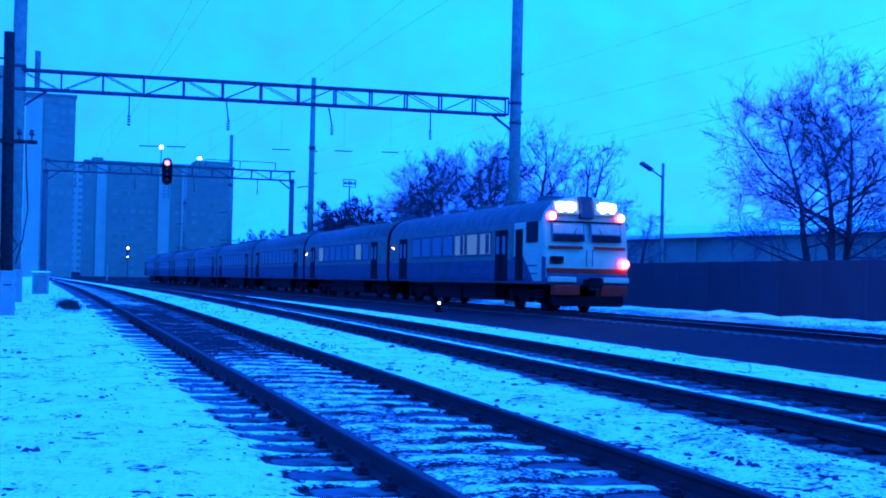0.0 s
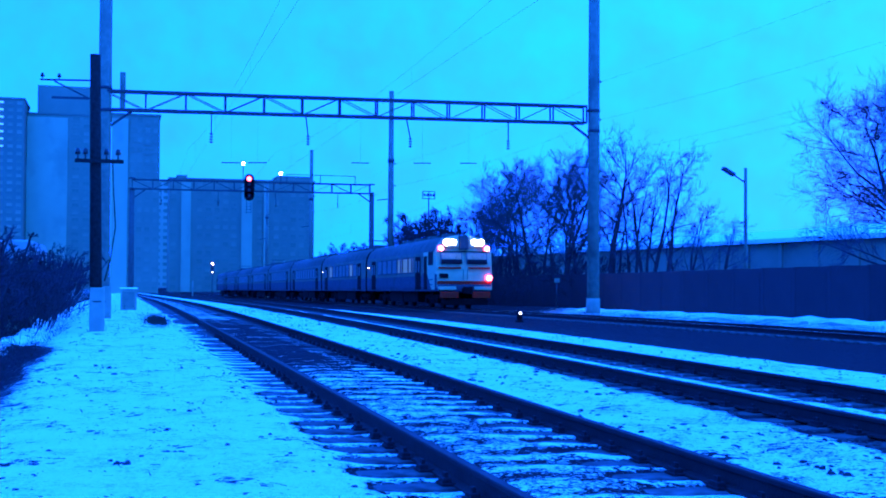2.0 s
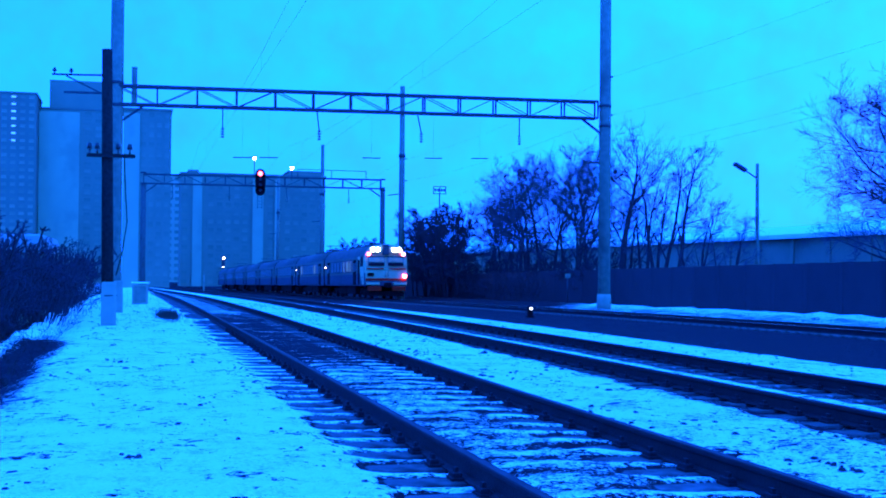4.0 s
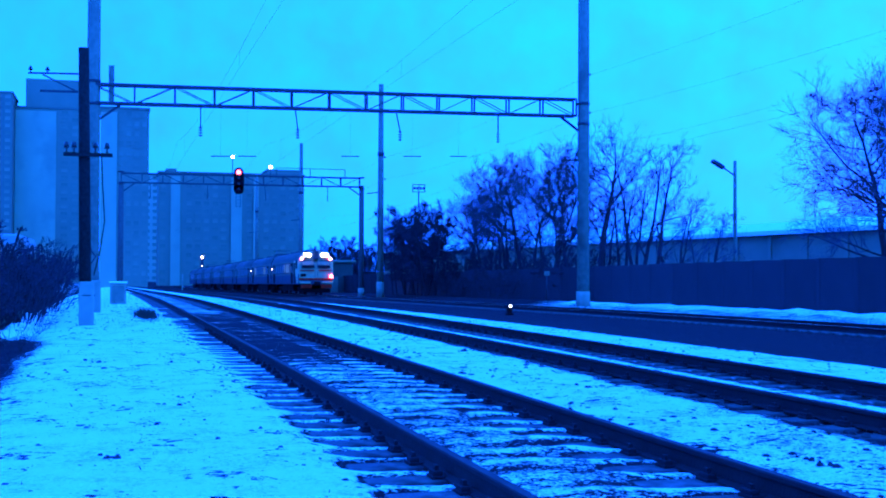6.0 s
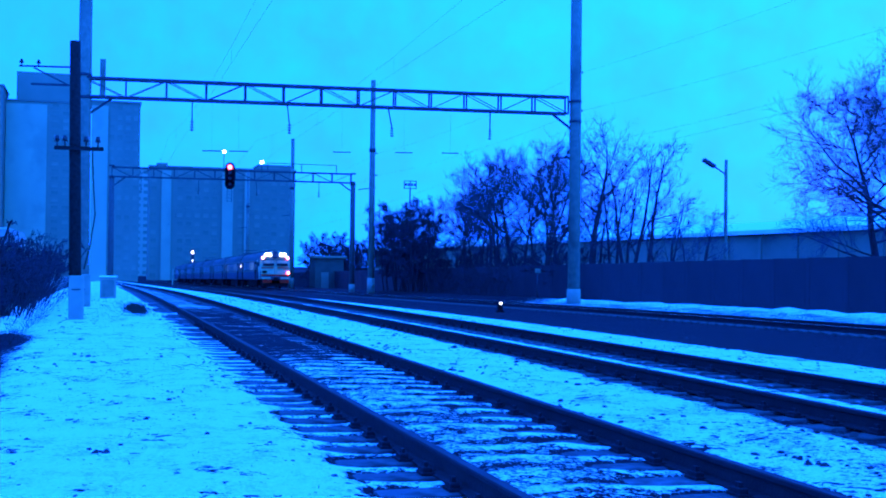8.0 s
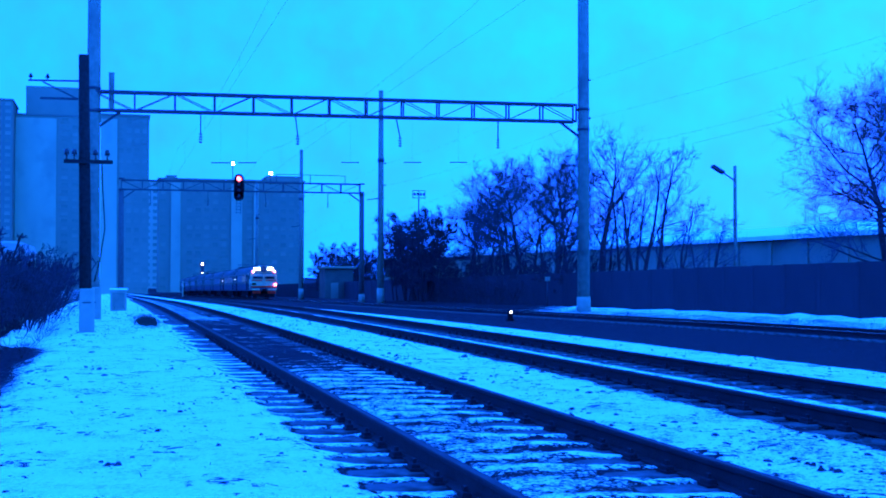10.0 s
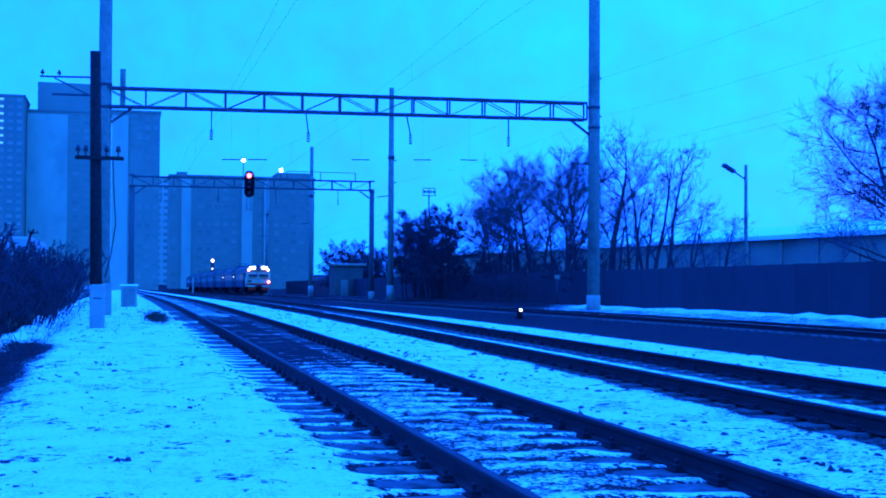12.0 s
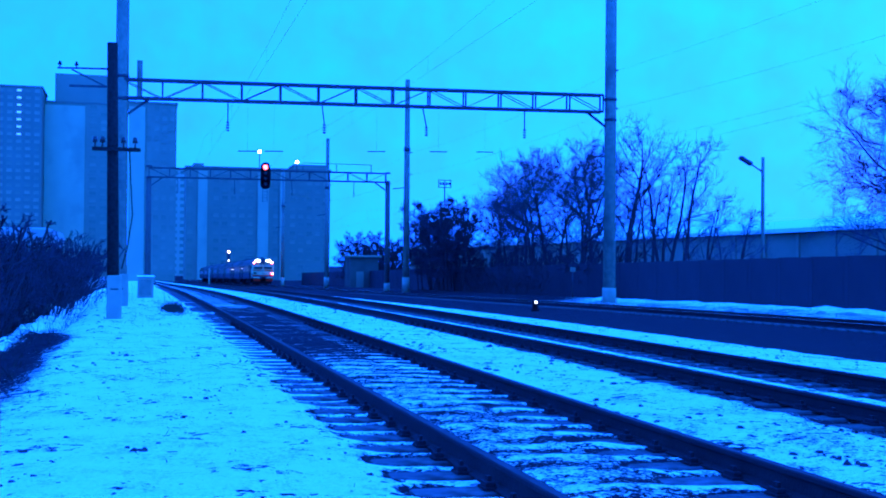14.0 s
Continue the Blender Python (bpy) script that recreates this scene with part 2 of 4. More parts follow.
    hi = math_node("ADD", math_node("MULTIPLY", nz(14.0, 6.0), 0.6), math_node("MULTIPLY", edge.outputs["Result"], 0.5))
    hi = math_node("ADD", hi, math_node("MULTIPLY", vor.outputs["Distance"], 0.25))
    b = N("ShaderNodeBump")
    b.inputs["Strength"].default_value = 0.9
    b.inputs["Distance"].default_value = 0.08
    L(hi, b.inputs["Height"])
    L(b.outputs["Normal"], bs.inputs["Normal"])
    return m


def spread(stops):
    out = [stops[0][0]]
    for end, step in stops[1:]:
        n = max(1, round((end - out[-1]) / step))
        a = out[-1]
        out += [a + (end - a) * (i + 1) / n for i in range(n)]
    return out


def build_ground():
    xs = spread(((-3000, 0), (-300, 900), (-60, 60), (-14, 8), (-5, 1.0), (-2.5, .4), (1.3, .19), (4.6, .12), (10, .2), (12.5, .4), (28, .8), (60, 8), (300, 60), (3000, 900)))
    ys = spread(((-200, 0), (-10, 40), (-2, 1.5), (20, .0905), (30, .4), (70, 1.2), (140, 4), (440, 20), (900, 120), (3500, 900)))
    verts, cover = [], []
    for y in ys:
        for x in xs:
            rough = 0.0
            edge = 0.0
            if 1.0 < x < 1.9 and y < 60:
                edge = .10 * noise.noise((1, y * 1.9, 4)) + .07 * noise.noise((2, y * 6.5, 4))
            elif 5.2 < x < 6.0 and y < 60:
                edge = .12 * noise.noise((3, y * 1.4, 4)) + .08 * noise.noise((4, y * 5, 4)) + max(0, .24 * (1 - max(7, y) / 22))
            if -40 < x < 45 and -5 < y < 140:
                amp = (0.034 if x < 1.2 else 0.018) if -1.3 < x < 21 else 0.06
                if x < -1.5:
                    amp = 0.16
                if x > 21:
                    amp = 0.12
                rough = amp * noise.noise((x * 1.7, y * 1.1, 0)) + 0.5 * amp * noise.noise((x * 5, y * 4, 7))
            verts.append((x, y, ground_level(x + edge, y) + rough))
            c = section(x + edge, 2)
            if 2.1 < x < 3.8 and 15 < y < 36:
                c -= 0.3 * min(1, (y - 15) / 3, (36 - y) / 3)
            if 1.5 < x < 2.06 and y > 11:
                c += 0.42 * min(1, (y - 11) / 9)
            if 3.9 < x < 5.7 and y < 18:
                c -= (.46 + .25 * noise.noise((x * 2.4, y * 1.6, 6))) * (1 - max(7, y) / 18)
            if x > 20.5:
                c *= min(1, max(0.12, (66 - y) / 8))
            if -2.0 < x < -.9:
                c += 0.75 * min(1, max(0, (y - 23) / 3)) + 0.3 * noise.noise((x * 0.9, y * 0.5, 3))
            elif x < -1.2 and y < 60:
                c += 0.3 * noise.noise((x * 0.5, y * 0.35, 3)) * (1 if x > -5 else 0.3)
            if y < 45 and (1.5 < x < 3.95 or 5.8 < x < 7.7):
                first = -1.0 if x < 5 else 2.0
                crib = -math.cos(2 * math.pi * (y - first + .05 * noise.noise((x * 4, y * 1.3, 9))) / 0.543)
                c += 0.22 * noise.noise((x * 2.2, y * 7, 11)) * (1 if 2.08 < x < 3.7 else .4)
                inner = 2.08 < x < 3.1 or x > 5
                c += (0.10 if inner else 0.46) * crib * min(1, (45 - y) / 15)
                verts[-1] = (x, y, verts[-1][2] + (0.006 if inner else 0.02) * crib)
            cover.append(c)
    w = len(xs)
    faces = [(j * w + i, j * w + i + 1, (j + 1) * w + i + 1, (j + 1) * w + i) for j in range(len(ys) - 1) for i in range(w - 1)]
    me = bpy.data.meshes.new("ground")
    me.from_pydata(verts, [], faces)
    me.attributes.new("snow", "FLOAT", "POINT").data.foreach_set("value", cover)
    me.polygons.foreach_set("use_smooth", [True] * len(faces))
    me.materials.append(ground_material())
    tagged(new("ground", me), "snow-covered railway ground with patches of dark ballast", "ground", kind="structure")


build_ground()


# ---- tracks ----
RAIL_SHAPE = ((-.066, -.152), (.066, -.152), (.066, -.141), (.012, -.124), (.009, -.045), (.034, -.033), (.035, -.008), (.029, 0), (-.029, 0), (-.035, -.008), (-.034, -.033), (-.009, -.045), (-.012, -.124), (-.066, -.141))


def rail_mesh(track, x):
    bm = bmesh.new()
    rings = [[bm.verts.new((x + px, y, head_level(track, y) + pz)) for px, pz in RAIL_SHAPE] for y in spread(((-12, 0), (60, 3), (440, 10)))]
    n = len(RAIL_SHAPE)
    for a, b in zip(rings, rings[1:]):
        for i in range(n):
            f = bm.faces.new((a[i], a[(i + 1) % n], b[(i + 1) % n], b[i]))
            f.material_index = 1 if i == 7 else 0
    bm.faces.new(rings[0])
    bm.faces.new(rings[-1])
    return bm


def build_track(index, name, label, first, count, sleeper_material):
    x, z = TRACKS[index]
    root = tagged(new(name), label, "railway track", "railway tracks")
    for side in (-1, 1):
        ob = new("rail", mesh_of("rail", rail_mesh(index, x + side * 0.797), RAIL, RAIL_BRIGHT if index == 2 else RAIL_TOP))
        ob.parent = root
    bm = bmesh.new()
    box(bm, -1.35, 1.35, -.13, .13, -.22, 0, 0.03)
    for v in bm.verts:
        if abs(v.co.x) < 0.5:
            v.co.z -= 0.03
    sl = mesh_of("sleeper", bm, sleeper_material)
    clip = boxes((-.14, .14, -.075, .075, 0, .02, .006), (-.13, -.07, -.06, .06, 0, .05, .008), (.07, .13, -.06, .06, 0, .05, .008), (-.11, -.085, -.025, .025, .04, .08), (.085, .11, -.025, .025, .04, .08))
    cl = mesh_of("rail_fastening", clip, RAIL)
    rng = random.Random(index)
    for i in range(count):
        y = first + i * 0.543
        at = pose(x + rng.uniform(-.02, .02), y, head_level(index, y) - .152, 0, 0, rng.uniform(-.6, .6))
        s = piece("sleeper", sl, root, at)
        if y < 26 and index < 2:
            for side in (-1, 1):
                piece("rail_fastening", cl, s, pose(side * 0.797, 0, 0.0))
    return root


# ---- train ----
CREAM = material("cream_paint", (0.52, 0.43, 0.24), 0.72, 0, (0.46, 0.38, 0.21), 2.0, bump=0.15, spots=(0.42, 0.34, 0.19))
BLUE_PAINT = material("dirty_blue_paint", (0.068, 0.07, 0.088), 0.72, 0, (0.052, 0.054, 0.068), 1.5, bump=0.2, spots=(0.05, 0.055, 0.05))
GREY_PAINT = material("grey_side_paint", (0.145, 0.13, 0.092), 0.72, 0, (0.12, 0.105, 0.075), 1.5, bump=0.2, spots=(0.10, 0.10, 0.10))
YELLOW_PAINT = material("faded_yellow_band", (0.155, 0.14, 0.095), 0.72, 0, (0.125, 0.11, 0.075), 1.5)
RED_PAINT = material("red_stripe_paint", (0.92, 0.025, 0.012), 0.72, 0, (0.85, 0.02, 0.01), 2.0)
ROOF_PAINT = material("dusty_roof", (0.12, 0.11, 0.095), 0.85, 0, (0.09, 0.083, 0.07), 2.0)
UNDER = material("sooty_underframe", (0.010, 0.007, 0.009), 0.9, 0, (0.006, 0.0045, 0.005), 5.0)
DARK_GLASS = glass("dark_window_glass")
CAB_GLASS = glass("windscreen_glass", (0.10, 0.11, 0.12))
LIT_GLASS = glow("lit_window", (0.05, 0.125, 0.15), 1.0, (0.02, 0.02, 0.02))
# glow of added rings that imitate the red halo around lit lamps
HALO_GLOW = glow("red_halo_glow", (1.0, 0.10, 0.14), 4.5)
# pale colour that stands in for the sky mirrored in the windscreen
SKY_SHEEN = material("painted_sky_sheen", (0.40, 0.34, 0.22), 0.85, 0, (0.34, 0.29, 0.18), 4.0)
BLACK_PANE = material("unlit_cab_pane", (0.012, 0.011, 0.014), 0.75)
RUBBER = material("black_rubber", (0.012, 0.012, 0.012), 0.9)

CAR = 20.1       # length over couplers
BODY = 19.6
HALF = 1.74
WHEEL_R = 0.475
# half cross-section of a coach body, from the floor up and over the roof
SIDE = ((1.70, 1.02), (1.74, 1.25), (1.74, 2.05), (1.74, 3.05), (1.70, 3.35), (1.58, 3.68), (1.36, 3.95), (1.0, 4.16), (0.5, 4.28), (0.0, 4.32))


def shell(y0, y1, nose=0.0):
    """A coach body as a closed shell; with a nose its front leans back towards the roof and is rounded."""
    outline = list(SIDE) + [(-x, z) for x, z in SIDE[-2::-1]]
    bm = bmesh.new()
    rings = []
    stations = [(y0, 1.0), (y1, 1.0)]
    if nose:
        stations = [(y0, 0.955), (y0 + 0.12, 0.985), (y0 + 0.4, 1.0), (y1, 1.0)]
    for k, (y, s) in enumerate(stations):
        ring = []
        for x, z in outline:
            back = 0.0
            if nose and k < 3:
                back = max(0, z - 2.35) * 0.20 + (abs(x) / HALF) ** 2 * 0.10
                back *= (1.0, 0.8, 0.3)[k]
            ring.append(bm.verts.new((x * s, y + back, 1.02 + (z - 1.02) * (s if k < 2 and nose else 1))))
        rings.append(ring)
    n = len(outline)
    for a, b in zip(rings, rings[1:]):
        for i in range(n):
            f = bm.faces.new((a[i], a[(i + 1) % n], b[(i + 1) % n], b[i]))
            zc = sum(v.co.z for v in f.verts) / 4
            f.material_index = 0 if zc < 2.05 else (1 if zc < 3.4 else 2)
            if nose and b is not rings[-1] and zc > 2.05:
                f.material_index = 3
            f.smooth = zc > 3.2
    # the front skin in strips, so that it can be bent and painted
    front = rings[0]
    half = n // 2
    for i in range(half):
        j = n - 2 - i
        if front[i] is front[j] or i + 1 > j - 1 + 1:
            continue
        quad = [front[i], front[i + 1], front[j], front[j + 1]] if i + 1 != j else [front[i], front[i + 1], front[j + 1]]
        if len(set(quad)) < 3:
            continue
        f = bm.faces.new(quad)
        zc = sum(v.co.z for v in quad) / len(quad)
        f.material_index = (3 if zc > 1.3 else 0) if nose else 4
    bm.faces.new(rings[-1]).material_index = 4
    bmesh.ops.recalc_face_normals(bm, faces=bm.faces)
    return bm


def nose_y(z, x=0.0):
    return max(0, z - 2.35) * 0.20 + (abs(x) / HALF) ** 2 * 0.10


def bogie_mesh():
    bm = bmesh.new()
    for s in (-1, 1):
        box(bm, s * 1.02 - .08, s * 1.02 + .08, -1.75, 1.75, .52, .82, .03)
        box(bm, s * 1.02 - .12, s * 1.02 + .12, -.5, .5, .3, .6, .03)
        for y in (-1.3, 1.3):
            box(bm, s * 1.05 - .12, s * 1.05 + .12, y - .2, y + .2, .3, .66, .03)
    box(bm, -1.1, 1.1, -.3, .3, .5, .95)
    return bm


def wheelset_mesh():
    bm = bmesh.new()
    tube(bm, (-1.0, 0, 0), (1.0, 0, 0), .09, .09, 8)
    for s in (-1, 1):
        tube(bm, (s * .73, 0, 0), (s * .86, 0, 0), WHEEL_R, WHEEL_R, 20)
        tube(bm, (s * .70, 0, 0), (s * .735, 0, 0), WHEEL_R + .028, WHEEL_R + .028, 20)
        for k in range(3):
            a = k * 2.094
            tube(bm, (s * .87, .3 * math.cos(a), .3 * math.sin(a)), (s * .885, .3 * math.cos(a), .3 * math.sin(a)), .06, .06, 6)
    return bm


def build_train():
    train = tagged(new("electric_train"), "long blue and grey electric train with cream cab and lit headlights", "train")
    wheels = []
    body_mats = (BLUE_PAINT, GREY_PAINT, ROOF_PAINT, CREAM, RUBBER)
    coach_shell = mesh_of("coach_body", shell(0, BODY), *body_mats)
    window_me = mesh_of("window", boxes((-.012, .012, -.58, .58, -.42, .42, .01)), DARK_GLASS)
    lit_me = mesh_of("window", boxes((-.012, .012, -.58, .58, -.42, .42, .01)), LIT_GLASS)
    curtain_me = mesh_of("curtain", boxes((-.006, .006, -.2, .2, -.4, .4)), BLUE_PAINT)
    frame_me = mesh_of("window_frame", boxes((-.01, .01, -.66, .66, .42, .5), (-.01, .01, -.66, .66, -.5, -.42), (-.01, .01, -.66, -.58, -.42, .42), (-.01, .01, .58, .66, -.42, .42)), STEEL)
    door_me = mesh_of("door", boxes((-.02, .02, -.62, -.02, -1.0, 1.0, .01), (-.02, .02, .02, .62, -1.0, 1.0, .01)), UNDER)
    doorwin_me = mesh_of("door_window", boxes((-.008, .008, -.48, -.16, .05, .75), (-.008, .008, .16, .48, .05, .75)), DARK_GLASS)
    band_me = mesh_of("yellow_band", boxes((-.006, .006, .2, BODY - .2, -.62, .62)), YELLOW_PAINT)
    rib_me = mesh_of("body_rib", boxes((-.012, .012, .1, BODY - .1, -.03, .03)), BLUE_PAINT)
    bogie_me = mesh_of("bogie", bogie_mesh(), UNDER)
    wheel_me = mesh_of("wheelset", wheelset_mesh(), UNDER)
    box_me = mesh_of("equipment_box", boxes((-1.38, 1.38, -1.9, 1.9, -.38, .33, .05)), UNDER)
    gang = bmesh.new()
    box(gang, -.75, .75, -.26, .26, 1.15, 3.4, .05)
    gang_me = mesh_of("gangway", gang, RUBBER)
    vent_me = mesh_of("roof_vent", boxes((-.35, .35, -.45, .45, 0, .22, .05)), ROOF_PAINT)
    rng = random.Random(4)
    for c in range(8):
        y0 = c * CAR
        if c == 0:
            body = new("cab_car", mesh_of("cab_car", shell(0, BODY, 1.0), *body_mats))
        else:
            body = new("coach", coach_shell)
        body.parent = train
        body.matrix_basis = pose(0, y0, 0)
        for s in (-1, 1):
            x = s * HALF
            piece("yellow_band", band_me, body, pose(x, 0.0 if c else 0, 2.55) if c else pose(x, 3.0, 2.55) @ Matrix.Diagonal((1, .83, 1, 1)))
            for z in (1.4, 1.7):
                piece("body_rib", rib_me, body, pose(x, 0, z) if c else pose(x, 0.6, z) @ Matrix.Diagonal((1, .96, 1, 1)))
            doors = (2.4, 17.2) if c else (4.2, 17.2)
            for y in doors:
                piece("door", door_me, body, pose(x + s * .01, y, 2.12))
                piece("door_window", doorwin_me, body, pose(x + s * .036, y, 2.12))
            y = doors[0] + 1.75
            k = 0
            while y < doors[1] - 1.2:
                lit = c < 3 and rng.random() < (0.4 if c == 0 else 0.2)
                w = piece("window", lit_me if lit else window_me, body, pose(x + s * .012, y, 2.62))
                if lit and k % 2 == 0:
                    piece("curtain", curtain_me, body, pose(x + s * .022, y + rng.uniform(-.3, .3), 2.62))
                piece("window_frame", frame_me, body, pose(x + s * .014, y, 2.62))
                y += 1.52
                k += 1
            piece("marker_lamp", marker_lamp_mesh(), body, pose(x + s * .03, BODY - .7, 2.7)) if c in (0, 1) and s < 0 else None
        for y in (3.2, BODY - 3.2):
            b = piece("bogie", bogie_me, train, pose(0, y0 + y, 0))
            for dy in (-1.3, 1.3):
                w = piece("wheelset", wheel_me, b, pose(0, dy, WHEEL_R))
                if c < 2:
                    wheels.append(w)
        for y in (7.6, 11.6):
            piece("equipment_box", box_me, body, pose(0, y, .70))
        if c:
            piece("gangway", gang_me, body, pose(0, -.25, 0))
        for y in (3.5, 7.0, 10.5, 14.0):
            piece("roof_vent", vent_me, body, pose(0, y, 4.28))
        if c in (1, 4, 6):
            part("pantograph", tubes((( -.8, 2.6, 4.5), (.8, 2.6, 4.5), .04, .04, 6), ((-.8, 4.6, 4.5), (.8, 4.6, 4.5), .04, .04, 6), ((-.7, 2.6, 4.5), (-.5, 4.2, 4.85), .03, .03, 6),
                                     ((.7, 2.6, 4.5), (.5, 4.2, 4.85), .03, .03, 6), ((-.9, 3.4, 4.9), (.9, 3.4, 4.9), .035, .035, 6), ((-.5, 4.2, 4.85), (-.4, 3.4, 4.9), .03, .03, 6), ((.5, 4.2, 4.85), (.4, 3.4, 4.9), .03, .03, 6),
                                     ((-.7, 2.6, 4.25), (-.7, 2.6, 4.5), .06, .06, 6), ((.7, 2.6, 4.25), (.7, 2.6, 4.5), .06, .06, 6), ((-.7, 4.6, 4.25), (-.7, 4.6, 4.5), .06, .06, 6), ((.7, 4.6, 4.25), (.7, 4.6, 4.5), .06, .06, 6)), STEEL, body)
        if c == 0:
            build_cab_front(body)
    train["length"] = 8 * CAR
    return train, wheels


_marker = []


def marker_lamp_mesh():
    if not _marker:
        bm = bmesh.new()
        tube(bm, (-.03, 0, 0), (.03, 0, 0), .045, .045, 10)
        _marker.append(mesh_of("marker_lamp", bm, LAMP_BUFFER))
    return _marker[0]


def front_plate(x0, x1, z0, z1, depth=.03, bevel=.015):
    """A plate that lies on the leaning cab front."""
    bm = bmesh.new()
    box(bm, x0, x1, -depth, depth, z0, z1, bevel)
    for v in bm.verts:
        v.co.y += nose_y(v.co.z, v.co.x)
    return bm


def build_cab_front(body):
    def lens(x, z, r, proud=.06):
        bm = bmesh.new()
        y = nose_y(z, x)
        tube(bm, (x, y + .05, z), (x, y - proud, z), r, r * .92, 14)
        return bm

    part("windscreen", front_plate(-1.42, -.12, 2.62, 3.28), CAB_GLASS, body, "dark windscreen pane")
    part("windscreen", front_plate(.12, 1.42, 2.62, 3.28), CAB_GLASS, body, "dark windscreen pane")
    # dark strips: the lower glass that mirrors no sky
    part("lower_pane", front_plate(-1.38, -.16, 2.60, 2.86, .045), BLACK_PANE, body)
    part("lower_pane", front_plate(.16, 1.38, 2.60, 2.86, .045), BLACK_PANE, body)
    # pale strips: sky reflection on the upper glass, put in as colour
    part("sun_blind", front_plate(-1.36, -.18, 2.90, 3.24, .042, .01), SKY_SHEEN, body, "pale strip painted as sky reflection on the windscreen")
    part("sun_blind", front_plate(.18, 1.36, 2.90, 3.24, .042, .01), SKY_SHEEN, body, "pale strip painted as sky reflection on the windscreen")
    part("sun_visor", front_plate(-1.5, 1.5, 3.30, 3.36, .07), UNDER, body)
    part("red_stripe", front_plate(-1.56, -.22, 2.32, 2.43, .02, .005), RED_PAINT, body, "red painted stripe")
    part("red_stripe", front_plate(.22, 1.56, 2.32, 2.43, .02, .005), RED_PAINT, body, "red painted stripe")
    part("red_stripe", front_plate(-1.64, 1.64, 1.44, 1.62, .022, .005), RED_PAINT, body, "wide red painted stripe")
    part("blue_skirt", front_plate(-1.62, 1.62, 1.05, 1.43, .02, .005), BLUE_PAINT, body)
    part("buffer_beam", boxes((-1.6, -.55, -.18, .1, 1.10, 1.30, .03)), CREAM, body)
    part("buffer_beam", boxes((.55, 1.6, -.18, .1, 1.10, 1.30, .03)), CREAM, body)
    part("snow_plough", boxes((-1.5, -.42, -.25, .05, .62, 1.0, .05)), RED_PAINT, body, "red plough plate")
    part("snow_plough", boxes((.42, 1.5, -.25, .05, .62, 1.0, .05)), RED_PAINT, body, "red plough plate")
    part("cowcatcher", boxes((-1.4, 1.4, -.12, .15, .22, .6, .05)), UNDER, body)
    bm = bmesh.new()
    box(bm, -.16, .16, -.6, .3, .92, 1.22, .04)
    box(bm, -.26, .26, -.72, -.52, .88, 1.28, .05)
    part("coupler", bm, UNDER, body)
    part("handrail", tubes(((-.12, nose_y(2.0) - .1, 1.7), (-.12, nose_y(2.0) - .1, 2.3), .018, .018, 6), ((.12, nose_y(2.0) - .1, 1.7), (.12, nose_y(2.0) - .1, 2.3), .018, .018, 6)), STEEL, body)
    for s in (-1, 1):
        part("wiper", tubes(((s * .7, nose_y(2.7) - .07, 2.6), (s * .45, nose_y(3.1) - .07, 3.1), .012, .012, 5)), RUBBER, body)
    # roof line: headlight housing, horn, lamps
    part("headlight_housing", front_plate(-1.32, -.30, 3.58, 4.10, .10, .06), CREAM, body)
    part("headlight_housing", front_plate(.30, 1.32, 3.58, 4.10, .10, .06), CREAM, body)
    part("destination_box", front_plate(-.28, .28, 3.45, 4.30, .12, .08), STEEL, body, "dark unlit destination box")
    for s in (-1, 1):
        for dx in (.66, 1.04):
            part("headlight", lens(s * dx, 3.88, .18, .16), LAMP_WHITE, body, "lit white headlight")
        lamp = part("marker_lamp", lens(s * 1.40, 3.52, .13, .18), LAMP_BUFFER, body, "lit pinkish marker lamp")
        # added glowing ring: the lamp's halo and its red spill on the paint
        part("lamp_halo", lens(s * 1.40, 3.52, .18, .14), HALO_GLOW, lamp)
    lamp = part("tail_lamp", lens(1.46, 1.80, .15, .2), LAMP_RED, body, "lit red tail lamp")
    part("lamp_halo", lens(1.46, 1.80, .22, .16), HALO_GLOW, lamp)
    part("tail_lamp", front_plate(-1.5, -1.0, 1.78, 2.05, .06, .03), UNDER, body, "dark unlit tail lamp")
    for s in (-1, 1):
        x = s * (HALF + .01)
        part("cab_window", boxes((x - .015, x + .02, .62, 1.72, 2.55, 3.34, .01)), BLACK_PANE, body)
        part("cab_side_panel", boxes((s * HALF - .006, s * HALF + .006, .45, 2.9, 2.06, 3.34)), CREAM, body)
        bm = bmesh.new()
        tri = [(.32, 1.12), (1.0, 1.12), (2.0, 2.055), (.32, 2.055)]
        near = [bm.verts.new((s * (HALF - .02), y, z)) for y, z in tri]
        far = [bm.verts.new((s * (HALF + .008), y, z)) for y, z in tri]
        bm.faces.new(near)
        bm.faces.new(far)
        for i in range(4):
            bm.faces.new((near[i], near[(i + 1) % 4], far[(i + 1) % 4], far[i]))
        part("cab_side_flash", bm, CREAM, body, "cream sloping side flash")
        part("cab_door", boxes((x - .02, x + .02, 2.05, 2.75, 1.15, 3.1, .01)), UNDER, body)


